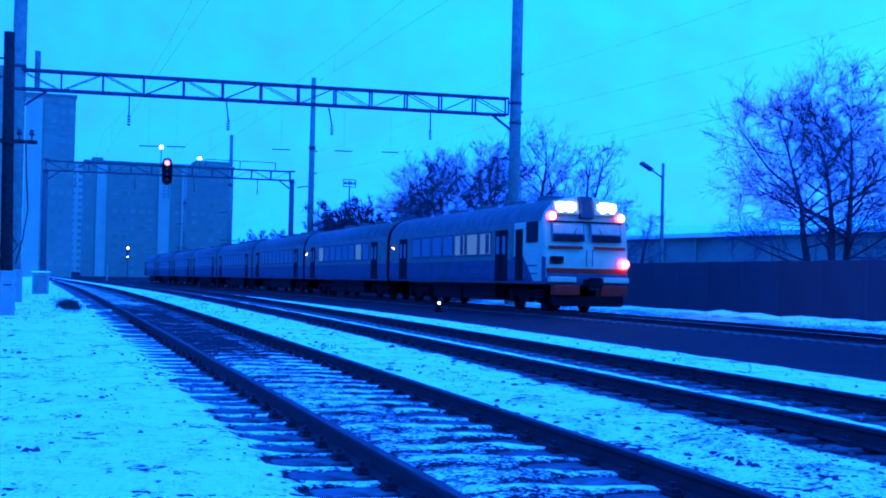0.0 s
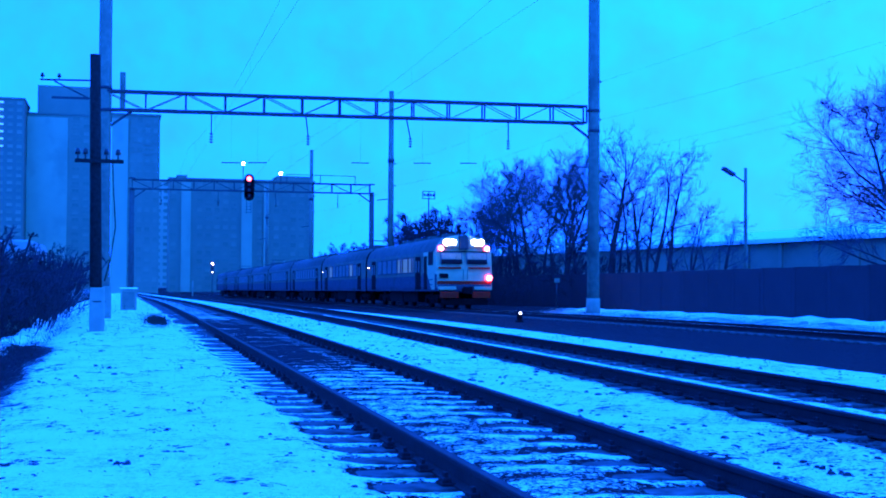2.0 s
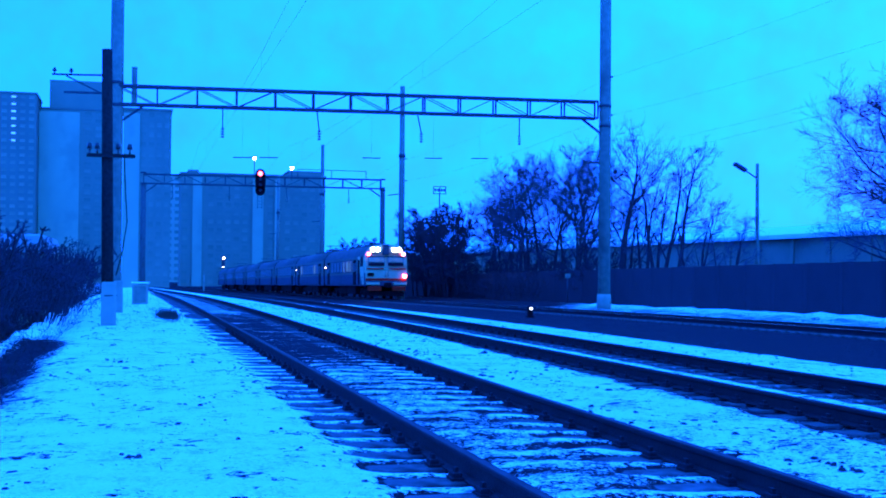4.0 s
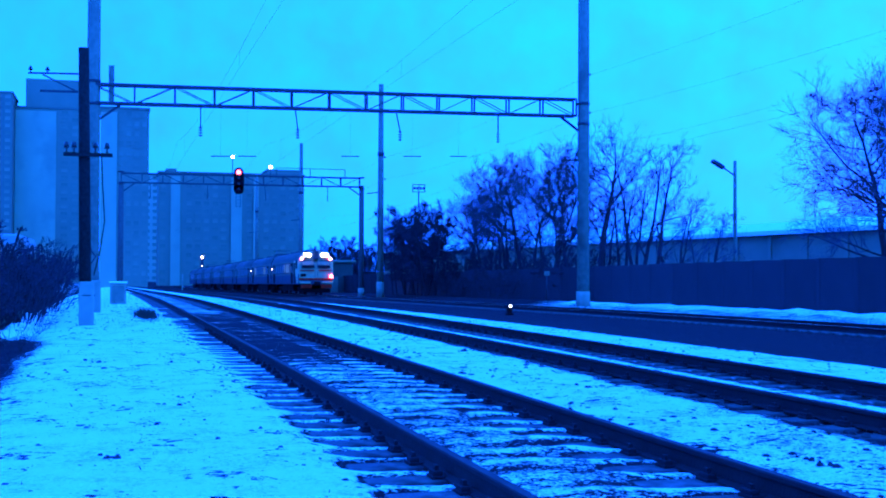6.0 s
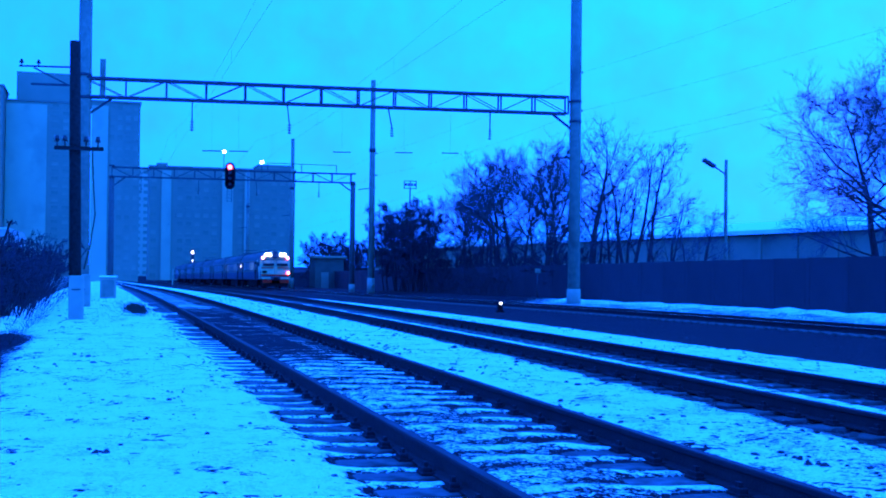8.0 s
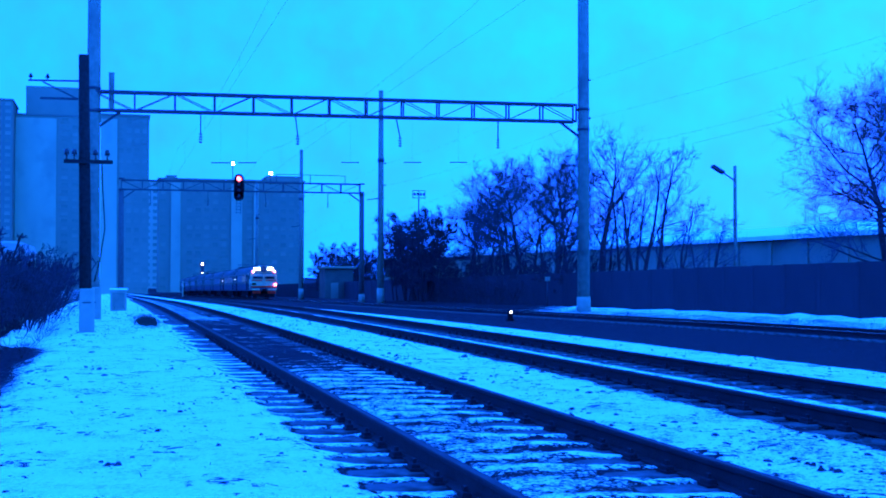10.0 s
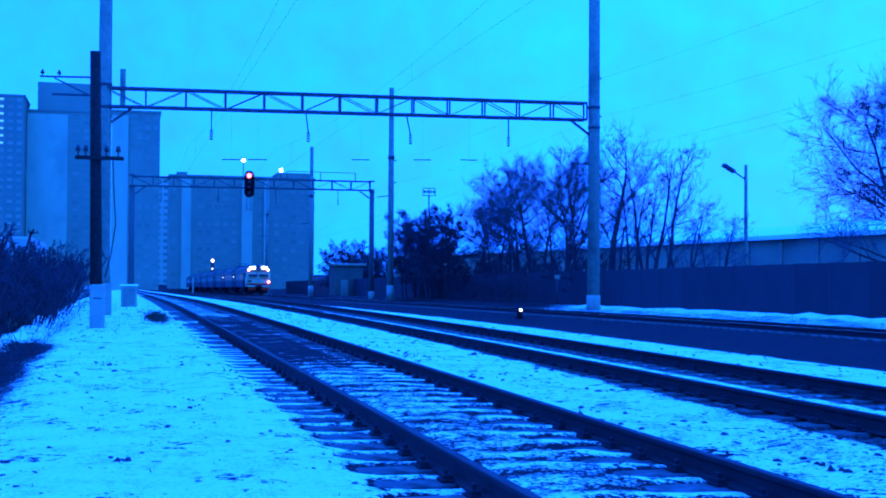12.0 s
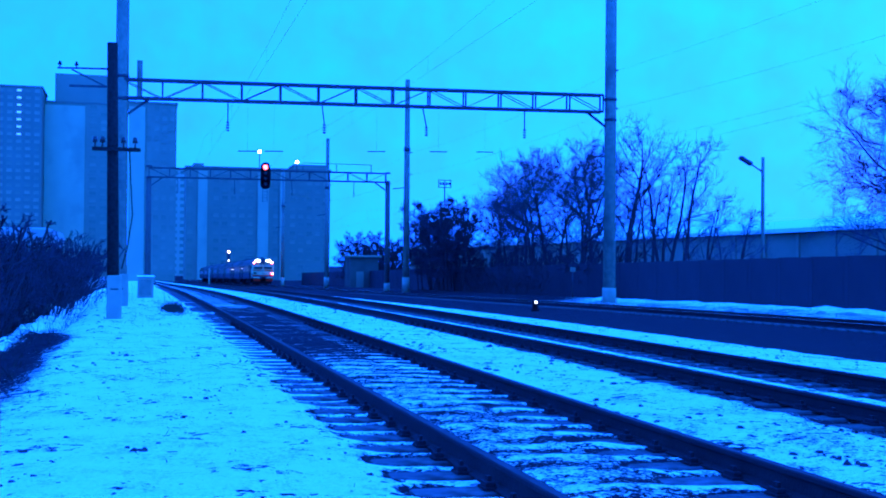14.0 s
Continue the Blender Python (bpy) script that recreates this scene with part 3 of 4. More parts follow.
# ---- trees and bushes ----
def limb(V, F, p, d, length, r0, r1, segs, sides, rng, bend, lift):
    """One tapered, slightly crooked limb; gives back the points along it."""
    p, d = Vector(p), Vector(d).normalized()
    way, rings = [], []
    for i in range(segs + 1):
        r = r0 + (r1 - r0) * i / segs
        a = d.orthogonal().normalized()
        b = d.cross(a)
        rings.append(len(V))
        for k in range(sides):
            q = p + r * (a * math.cos(2 * math.pi * k / sides) + b * math.sin(2 * math.pi * k / sides))
            V.append((q.x, q.y, q.z))
        way.append((p.copy(), d.copy(), r))
        d = (d + Vector((rng.gauss(0, bend), rng.gauss(0, bend), rng.gauss(lift, bend * .6)))).normalized()
        p = p + d * (length / segs)
    for s0, s1 in zip(rings, rings[1:]):
        for k in range(sides):
            j = (k + 1) % sides
            F.append((s0 + k, s0 + j, s1 + j, s1 + k))
    return way


def along(way, u):
    k = min(len(way) - 2, int(u * (len(way) - 1)))
    f = u * (len(way) - 1) - k
    return way[k][0].lerp(way[k + 1][0], f), way[k][1].lerp(way[k + 1][1], f), way[k][2] + f * (way[k + 1][2] - way[k][2])


def off_axis(d, degrees, rng):
    side = d.orthogonal().normalized()
    side = Matrix.Rotation(rng.uniform(0, 6.283), 3, d) @ side
    a = radians(degrees)
    return d * math.cos(a) + side * math.sin(a)


def tree(name, label, height, seed, stems=1, tilt=.2, bare=.3, reach=.4, counts=(12, 7, 6, 4), radius=.15, thin=.007,
         angles=(35, 65), lift=.07, category="tree", wide=.3, sink=.15, twigs=None):
    """A bare tree at the origin: stems, limbs, branches and many fine twigs in a rounded crown."""
    rng = random.Random(seed)
    v, f, fv, ff = [], [], [], []
    for s in range(stems):
        a = 6.283 * (s + rng.uniform(-.3, .3)) / stems
        off = 0 if stems == 1 else wide * rng.uniform(.3, 1)
        out = tilt * rng.uniform(.4, 1)
        tall = height * rng.uniform(.8, 1)
        stem = limb(v, f, (off * math.cos(a), off * math.sin(a), -sink), (math.cos(a) * out, math.sin(a) * out, 1), tall, radius * rng.uniform(.75, 1), thin * 2, 7, 7, rng, .07, .05)
        for i in range(counts[0]):
            u = bare + (1 - bare) * ((i + rng.random()) / counts[0]) ** .9
            p, d, r = along(stem, min(u, .98))
            h = (u - bare) / (1 - bare)
            far = tall * reach * math.sqrt(max(.06, 1 - (.25 - h) ** 2 / .62)) * rng.uniform(.7, 1.15)
            big = limb(v, f, p, off_axis(d, rng.uniform(*angles), rng), far, max(thin * 1.8, min(r * .6, far * .016)), thin * 1.3, 5, 4, rng, .12, lift)
            for _ in range(counts[1]):
                p, d, r = along(big, rng.uniform(.15, 1))
                ln = far * rng.uniform(.25, .5)
                mid = limb(fv, ff, p, off_axis(d, rng.uniform(25, 60), rng), ln, max(thin, r * .6), thin * .9, 3, 3, rng, .14, lift)
                for _ in range(counts[2]):
                    p, d, r = along(mid, rng.uniform(.1, 1))
                    l3 = ln * rng.uniform(.3, .6)
                    small = limb(fv, ff, p, off_axis(d, rng.uniform(20, 60), rng), l3, thin * .85, thin * .5, 1, 3, rng, .15, lift)
                    for _ in range(counts[3]):
                        p, d, r = along(small, rng.uniform(.1, 1))
                        limb(fv, ff, p, off_axis(d, rng.uniform(20, 60), rng), l3 * rng.uniform(.35, .7), thin * .6, thin * .35, 1, 3, rng, .1, lift)
    root = tagged(new(name), label, category)
    for nm, vv, fc, mat in (("trunk", v, f, BARK), ("crown", fv, ff, twigs or TWIG)):
        me = bpy.data.meshes.new(nm)
        me.from_pydata(vv, [], fc)
        me.polygons.foreach_set("use_smooth", [True] * len(fc))
        me.materials.append(mat)
        ob = new(nm, me)
        ob.parent = root
    return root


def stand(x, y, turn=0.0, size=1.0, tall=1.0):
    return pose(x, y, ground_level(x, y), 0, 0, turn) @ Matrix.Diagonal((size, size, size * tall, 1))


# ---- buildings ----
# wall tones of the far blocks are lifted to imitate distance haze
PANEL = material("grey_panel_wall", (0.25, 0.23, 0.15), 0.9, 0, (0.22, 0.205, 0.135), .12, 3.0, bump=0.2, spots=(0.22, 0.21, 0.135), spot_scale=.05)
PANEL_LIGHT = material("pale_panel_wall", (0.40, 0.375, 0.23), 0.9, 0, (0.36, 0.335, 0.21), .1, 3.0, spots=(0.3, 0.28, 0.18), spot_scale=.05)
# paleness of this wall is distance haze put into its colour
PANEL_HAZED = material("haze_paled_panel_wall", (0.46, 0.43, 0.29), 0.9, 0, (0.42, 0.39, 0.26), .1, 3.0)
THIN_SNOW = material("thin_snow_on_roofing", (0.34, 0.33, 0.29), 0.9, 0, (0.24, 0.235, 0.21), .6, 5.0)
PANEL_DARK = material("dark_panel_wall", (0.20, 0.185, 0.13), 0.9, 0, (0.175, 0.165, 0.115), .15, 3.0)
# panes nearly as pale as the walls: haze painted in as low contrast
HAZED_GLASS = material("hazed_window_glass", (0.21, 0.20, 0.13), 0.75, 0, (0.25, 0.235, 0.15), .3, 2.0, vary=.15)
WAREHOUSE_WALL = material("dull_warehouse_wall", (0.26, 0.24, 0.165), 0.9, 0, (0.22, 0.205, 0.14), .3, 4.0, bump=.2, spots=(0.14, 0.13, 0.09), spot_scale=.1)
FAR_LIT = glow("far_lit_window", (0.3, 0.7, 1.0), 0.36)


def block(name, label, x0, x1, y0, y1, base, top, storeys, bays, wall, columns=(), lit=(), roof_boxes=()):
    """A tower block: body, roof slab, windows row by row on the side towards the line, stairwell columns."""
    root = tagged(new(name), label, "apartment building")
    root.matrix_basis = pose(x0, y0, base)
    w, d, h = x1 - x0, y1 - y0, top - base
    part("wall", boxes((0, w, 0, d, 0, h)), wall, root)
    part("roof", boxes((-.3, w + .3, -.3, d + .3, h, h + .6)), PANEL_DARK, root)
    for a, b, e in roof_boxes:
        part("roof_house", boxes((a * w, b * w, 1, d - 1, h + .6, h + .6 + e)), wall, root)
    for a, b in columns:
        part("stairwell_wall", boxes((a * w, b * w, -.5, 0.2, 0, h - 1)), PANEL_LIGHT, root)
    sh, bw = h / storeys, w / bays
    pane = mesh_of("window", boxes((-bw * .3, bw * .3, -.12, .1, -sh * .24, sh * .24)), HAZED_GLASS)
    pane_lit = mesh_of("window", boxes((-bw * .24, bw * .24, -.12, .1, -sh * .14, sh * .14)), FAR_LIT)
    sill = mesh_of("balcony", boxes((-bw * .46, bw * .46, -.13, .1, -sh * .5, -sh * .2)), wall)
    for s in range(storeys):
        for b in range(bays):
            u = (b + .5) / bays
            if any(a - .01 < u < c + .01 for a, c in columns):
                continue
            at = pose(bw * (b + .5), 0, sh * (s + .55))
            piece("window", pane_lit if (s, b) in lit else pane, root, at)
            if b % 3 == 1:
                piece("balcony", sill, root, at)
    return root


# ---- line-side equipment ----
def gantry(name, label, y, x0, x1, z_chord, rise, x_end, tall_left, tall_right, r_post, depth=.42, drops=(), reach=0.0, post_material=None):
    """Portal over the tracks: two posts, a lattice beam, hangers with insulators."""
    root = tagged(new(name), label, "overhead gantry", "overhead gantries")
    for x, tall in ((x0, tall_left), (x1, tall_right)):
        g = ground_level(x, y)
        bm = bmesh.new()
        tube(bm, (x, y, g - .3), (x, y, tall), r_post, r_post * .84, 14)
        part("post", bm, post_material or CONCRETE, root, "round dark post" if post_material else "round concrete post")
        bm = bmesh.new()
        tube(bm, (x, y, g - .2), (x, y, g + .75), r_post * 1.12, r_post * 1.1, 14)
        part("post_foot", bm, PALE, root)
        for z in (z_chord - .1, z_chord + .9):
            bm = bmesh.new()
            tube(bm, (x, y, z), (x, y, z + .12), r_post * 1.0, r_post * 1.0, 14)
            part("clamp", bm, STEEL, root)

    def z_at(x):
        return z_chord + rise * (x - x0) / (x1 - x0)

    h = .82
    for dy in (-depth / 2, depth / 2):
        for dz in (0, h):
            a, b = x0 - reach * (dz == h), x_end
            part("beam_chord", boxes_between((a, y + dy, z_at(a) + dz), (b, y + dy, z_at(b) + dz), .11), STEEL, root)
    n = max(6, round((x_end - x0) / 1.72))
    post = mesh_of("beam_upright", boxes((-.035, .035, -.035, .035, 0, h)), STEEL)
    dw = (x_end - x0) / n
    for i in range(n + 1):
        x = x0 + dw * i
        for dy in (-depth / 2, depth / 2):
            piece("beam_upright", post, root, pose(x, y + dy, z_at(x)))
        if i < n:
            flip = i % 2
            za, zb = z_at(x), z_at(x + dw)
            for dy in (-depth / 2, depth / 2):
                p, q = ((x, y + dy, za), (x + dw, y + dy, zb + h)) if flip else ((x, y + dy, za + h), (x + dw, y + dy, zb))
                part("beam_diagonal", boxes_between(p, q, .034), STEEL, root)
    # knees at the posts
    part("knee_brace", boxes_between((x1 - 1.3, y, z_at(x1)), (x1 - .2, y, z_at(x1) - .75), .1), STEEL, root)
    part("knee_brace", boxes_between((x0 + 1.2, y, z_at(x0)), (x0 + .2, y, z_at(x0) - .75), .1), STEEL, root)
    for x, lean in drops:
        z = z_at(x)
        hanger = part("hanger", boxes_between((x, y, z), (x + lean, y, z - .95), .05), STEEL, root)
        bm = bmesh.new()
        for k in range(4):
            zz = z - .95 - .12 * k
            tube(bm, (x + lean, y, zz), (x + lean, y, zz - .07), .09, .05, 8)
        part("insulator", bm, PORCELAIN, root)
    return root


def boxes_between(p, q, w):
    bm = bmesh.new()
    p, q = Vector(p), Vector(q)
    d = q - p
    m = Matrix.Translation((p + q) / 2) @ d.to_track_quat("Z", "Y").to_matrix().to_4x4()
    box(bm, -w / 2, w / 2, -w / 2, w / 2, -d.length / 2, d.length / 2, 0, m)
    return bm


PALE = material("pale_concrete", (0.34, 0.325, 0.22), 0.9, 0, (0.27, 0.26, 0.18), 3.0, bump=.4, spots=(0.2, 0.19, 0.13))

build_train_result = build_train()
electric_train, wheelsets = build_train_result


def line_posts():
    g1 = gantry("overhead_gantry", "tall concrete portal with a steel lattice beam spanning the tracks", 54, -.76, 22.57, 8.46, .33, 22.1, 17.4, 17.4, .315,
                drops=((3.9, 0), (8.2, .12), (13.0, .2), (18.1, 0)), reach=0)
    y = 54
    part("bracket_arm", boxes_between((-1.4, y, 9.72), (-3.5, y, 9.66), .07), STEEL, g1)
    part("bracket_arm", boxes_between((-1.4, y, 8.92), (-3.0, y, 8.9), .09), STEEL, g1)
    part("bracket_strut", boxes_between((-1.5, y, 8.95), (-2.9, y, 9.62), .06), STEEL, g1)
    for x in (-3.4, -2.7):
        part("pin_insulator", tubes(((x, y, 9.66), (x, y, 9.8), .03, .03, 6), ((x, y, 9.8), (x, y, 9.87), .09, .09, 8), ((x, y, 9.87), (x, y, 9.97), .07, .04, 8)), PORCELAIN, g1)
    part("mast_stub", boxes((-.12, .12, y - .12, y + .12, 8.4, 10.15)), CONCRETE, g1)
    for x in (4.8, 6.0, 10.8, 13.8, 16.1):
        arm = part("registration_arm", tubes(((x - .42, y, 6.12 + .03 * x), (x + .42, y, 6.14 + .03 * x), .024, .024, 6)), STEEL, g1)
        part("arm_hanger", tubes(((x, y, 6.13 + .03 * x), (x, y, 8.45), .003, .003, 4)), STEEL, arm)
    part("side_arm", boxes_between((21.4, y, 6.6), (22.6, y, 6.6), .06), STEEL, g1)
    g2 = gantry("overhead_gantry", "more distant dark steel-lattice portal carrying a signal", 107, .9, 22.5, 8.72, .1, 22.3, 8.8, 8.95, .26,
                drops=((3.4, 0), (8.4, 0), (13.5, .1), (19.3, 0)), post_material=WEATHERED_POST)
    part("walkway_rail", boxes((14.5, 20.9, 106.75, 106.8, 10.35, 10.4), (14.5, 14.56, 106.75, 106.8, 9.5, 10.35), (17.6, 17.66, 106.75, 106.8, 9.5, 10.35), (20.84, 20.9, 106.75, 106.8, 9.5, 10.35)), STEEL, g2)
    for x, z in ((10.6, 11.27), (14.0, 10.45)):
        lamp = tagged(new("floodlight"), "small lit floodlight on a short bracket", "floodlight", "gantry floodlights")
        part("bracket", boxes((x - .03, x + .03, 106.9, 107.0, 9.4, z)), STEEL, lamp)
        part("lamp_head", boxes((x - .2, x + .2, 106.7, 107.1, z + .12, z + .18, .02)), STEEL, lamp)
        part("lens", boxes((x - .14, x + .14, 106.72, 107.0, z - .14, z + .12, .03)), LAMP_COLD, lamp)
    posts = [(g1, 54)]
    # tall lone posts beyond the far track
    for y, top in ((99, 17.2), (143, 16.6), (188, 16.4)):
        x = 22.5
        g = ground_level(x, y)
        post = tagged(new("catenary_post"), "tall slender concrete catenary post beside the far track", "catenary post", "catenary posts")
        posts.append((post, y))
        part("shaft", tubes(((x, y, g - .3), (x, y, top), .3, .2, 14)), CONCRETE, post)
        part("foot", tubes(((x, y, g - .2), (x, y, g + 1.3), .33, .325, 14)), PALE, post)
        part("arm", boxes_between((x - 1.2, y, top - 9.5), (x + .3, y, top - 9.3), .08), STEEL, post)
        part("clamp", tubes(((x, y, top - 6.2), (x, y, top - 5.9), .29, .29, 12)), STEEL, post)
    # overhead wires
    spans = ((-30, 12), (12, 54), (54, 107), (107, 160), (160, 215))
    dropper = mesh_of("dropper", tubes(((0, 0, 0), (0, 0, 1), .002, .002, 3)), STEEL)
    for cx in (2.89, 6.81, 19.3):
        wire = tagged(new("overhead_wire"), "thin dark catenary and contact wire above a track", "overhead wire", "overhead wires")
        top, low = [], []
        for a, b in spans:
            for i in range(8):
                t = i / 8
                yy = a + (b - a) * t
                top.append((cx, yy, 7.05 + fall(cx, yy) * .9 - 3.2 * .25 * 4 * t * (1 - t)))
                low.append((cx, yy, 5.9 + fall(cx, yy)))
        part("messenger_wire", strand(top, .0025), STEEL, wire)
        part("contact_wire", strand(low, .0025), STEEL, wire)
        for p, q in list(zip(top, low))[1::2]:
            piece("dropper", dropper, wire, pose(*q) @ Matrix.Diagonal((1, 1, p[2] - q[2], 1)))
    for dx, z in ((.45, 10.9), (.45, 9.0)):
        pts = []
        for a, b in ((-30, 9), (9, 54), (54, 99), (99, 143), (143, 188)):
            pts += [(22.5 + dx, a + (b - a) * i / 8, z - 1.6 * (i / 8) * (1 - i / 8)) for i in range(8)]
        tagged(new("feeder_wire", mesh_of("feeder_wire", strand(pts + [(22.5 + dx, 188, z)], .003), STEEL)), "thin feeder wire strung along the tall posts", "wire", "feeder wires")
    for owner, y in posts:
        for z in (10.9, 9.0):
            part("feeder_insulator", tubes(((22.6, y, z), (22.95, y, z), .05, .05, 8)), PORCELAIN, owner)


def strand(pts, r):
    """One wire through the points."""
    bm = bmesh.new()
    rings = []
    for p in pts:
        rings.append([bm.verts.new((p[0] + r * math.cos(a), p[1], p[2] + r * math.sin(a))) for a in (0, 1.571, 3.142, 4.712)])
    for a, b in zip(rings, rings[1:]):
        for i in range(4):
            bm.faces.new((a[i], a[(i + 1) % 4], b[(i + 1) % 4], b[i]))
    return bm


line_posts()


def colour_light_signal():
    sig = tagged(new("colour_light_signal"), "dark signal head with one lit red lamp", "railway signal")
    x, y = 11.1, 106.4
    bm = boxes((x - .44, x + .44, y, y + .05, 8.3, 9.85), (x - .3, x + .3, y + .05, y + .3, 8.2, 10.0, .05))
    tube(bm, (x, y, 9.85), (x, y + .05, 9.85), .44, .44, 20)
    tube(bm, (x, y, 8.3), (x, y + .05, 8.3), .44, .44, 20)
    part("backboard", bm, UNDER, sig)
    for k in range(4):
        z = 9.85 - k * .5
        bm = bmesh.new()
        tube(bm, (x, y, z), (x, y - .25, z), .17, .19, 12, False)
        part("hood", bm, UNDER, sig)
        part("lens", tubes(((x, y - .02, z), (x, y - .06, z), .15, .15, 12)), LAMP_SIGNAL if k == 0 else DARK_GLASS, sig, "lit red lens" if k == 0 else "")
        # added glowing ring in place of the lens's halo
        if k == 0:
            part("lens_halo", tubes(((x, y - .01, z), (x, y - .03, z), .25, .25, 14)), HALO_GLOW, sig, "glowing red ring standing in for the lens halo")
    part("ladder", boxes((x - .22, x - .18, y + .3, y + .34, 6.7, 8.1), (x + .18, x + .22, y + .3, y + .34, 6.7, 8.1), *[(x - .2, x + .2, y + .3, y + .34, 6.8 + .28 * i, 6.83 + .28 * i) for i in range(5)]), STEEL, sig)


def telegraph_pole():
    x, y = -.5, 27.2
    g = ground_level(x, y)
    p = tagged(new("telegraph_pole"), "dark tarred wooden pole strapped to a pale concrete stub", "telegraph pole")
    part("pole", tubes(((x - .02, y, g + .7), (x - .10, y, 6.05), .135, .115, 12)), DARK_WOOD, p)
    bm = bmesh.new()
    box(bm, x - .15, x + .17, y - .16, y + .16, g - .3, g + .98, .03)
    part("stub", bm, PALE, p, "pale concrete stub")
    part("strap", tubes(((x + .01, y, g + .66), (x + .01, y, g + .685), .19, .19, 12)), STEEL, p)
    part("crossarm", boxes((x - .50, x + .54, y - .2, y - .12, 3.62, 3.7)), DARK_WOOD, p)
    for dx in (-.44, -.28, .17, .42):
        part("insulator", tubes(((x + dx, y - .16, 3.7), (x + dx, y - .16, 3.8), .02, .02, 6), ((x + dx, y - .16, 3.8), (x + dx, y - .16, 3.93), .06, .045, 8)), PORCELAIN, p)
    bm = bmesh.new()
    pts = [(x + .3, y, 3.7), (x + .33, y, 3.0), (x + .38, y, 2.2), (x + .28, y, 1.5), (x + .16, y, 1.0)]
    for a, b in zip(pts, pts[1:]):
        tube(bm, a, b, .014, .014, 5)
    part("hanging_cable", bm, RUBBER, p)
    x, y = -.38, 36
    g = ground_level(x, y)
    q = tagged(new("concrete_stub"), "short pale concrete stub standing in the snow", "concrete stub")
    part("stub_body", boxes((x - .13, x + .13, y - .13, y + .13, g - .2, g + .95, .03)), PALE, q)
    x, y = .32, 47
    g = ground_level(x, y)
    r = tagged(new("relay_cabinet"), "grey line-side relay cabinet on the snowy verge", "relay cabinet")
    part("cabinet_body", boxes((x - .3, x + .3, y - .25, y + .25, g - .05, g + .8, .03)), PALE, r)
    part("cabinet_lid", boxes((x - .34, x + .34, y - .29, y + .29, g + .8, g + .86, .02)), SNOW, r)
    part("cabinet_door", boxes((x - .22, x + .22, y - .27, y - .25, g + .1, g + .7)), CONCRETE, r)


def street_lamp():
    x, y = 40, 69.7
    g = ground_level(x, y)
    p = tagged(new("street_lamp"), "slender dark street lamp post with an unlit lantern", "street lamp")
    part("post", tubes(((x, y, g - .1), (x, y, 8.5), .14, .1, 10)), CONCRETE, p)
    part("bracket", tubes(((x, y, 7.5), (x - 1.0, y - .1, 8.05), .05, .05, 8)), STEEL, p)
    part("brace", tubes(((x, y, 6.9), (x - .08, y, 7.7), .06, .06, 8)), STEEL, p)
    m = Matrix.Translation((x - 1.3, y - .1, 8.2)) @ pose(0, 0, 0, 0, 28, 0)
    bm = bmesh.new()
    box(bm, -.5, .45, -.2, .2, -.12, .12, .06, None)
    bm.transform(m)
    part("lantern", bm, STEEL, p)


def small_lamps():
    x, y = 15.5, 44.6
    g = ground_level(x, y)
    d = tagged(new("dwarf_signal"), "low dwarf signal with one bright white lamp between tracks", "dwarf signal")
    part("signal_box", boxes((x - .09, x + .09, y, y + .2, g + .05, g + .45, .03)), UNDER, d)
    part("signal_base", boxes((x - .13, x + .13, y - .04, y + .24, g - .05, g + .07, .02)), UNDER, d)
    part("signal_lens", tubes(((x, y + .01, g + .36), (x, y - .05, g + .36), .05, .045, 12)), LAMP_COLD, d, "bright white lens")
    x, y = 22.6, 304
    g = ground_level(x, y)
    s = tagged(new("colour_light_signal"), "distant signal mast with two bright lamps", "railway signal")
    part("mast", tubes(((x, y, g), (x, y, 4.9), .09, .09, 8)), STEEL, s)
    part("backboard", boxes((x - .36, x + .36, y - .1, y, 1.5, 4.5, .1)), STEEL, s)
    for z, r in ((4.05, .30), (1.85, .17)):
        part("lens", tubes(((x, y - .11, z), (x, y - .2, z), r, r, 12)), LAMP_WARM if z > 3 else LAMP_COLD, s)
    x, y = 11.1, 190
    g = ground_level(x, y)
    k = tagged(new("marker_post"), "small white marker post between the tracks", "marker post")
    part("marker_body", boxes((x - .11, x + .11, y - .08, y + .08, g - .1, .25, .03)), PALE, k)
    x, y = 24.2, 63.3
    g = ground_level(x, y)
    k = tagged(new("signpost"), "thin line-side post with a small pale sign", "sign post")
    part("sign_pole", tubes(((x, y, g - .1), (x, y, 1.1), .04, .04, 8)), STEEL, k)
    part("sign_plate", boxes((x - .16, x + .16, y - .06, y - .04, .85, 1.1)), CONCRETE, k)


colour_light_signal()
telegraph_pole()
street_lamp()
small_lamps()

HUT_WALL = material("sooty_hut_render", (0.10, 0.095, 0.07), 0.9, 0, (0.075, 0.07, 0.055), .6, 4.0, bump=.2)
FENCE = material("dark_concrete_fence", (0.054, 0.040, 0.046), 0.95, 0, (0.045, 0.034, 0.039), .5, bump=.5, vary=.06)


def fence():
    root = tagged(new("fence"), "long dark concrete panel fence along the railway", "fence")
    panel = mesh_of("panel", boxes((-.06, .06, .06, 2.44, 0, 2.2, .02), (-.068, -.05, .25, 2.25, .25, .9), (-.068, -.05, .25, 2.25, 1.1, 1.95)), FENCE)
    post = mesh_of("fence_post", boxes((-.075, .075, -.09, .09, -.3, 2.18, .02)), FENCE)
    for i in range(72):
        y = 18 + 2.5 * i
        z = ground_level(27, y)
        piece("fence_post", post, root, pose(27, y, z))
        piece("panel", panel, root, pose(27, y, z - .05))


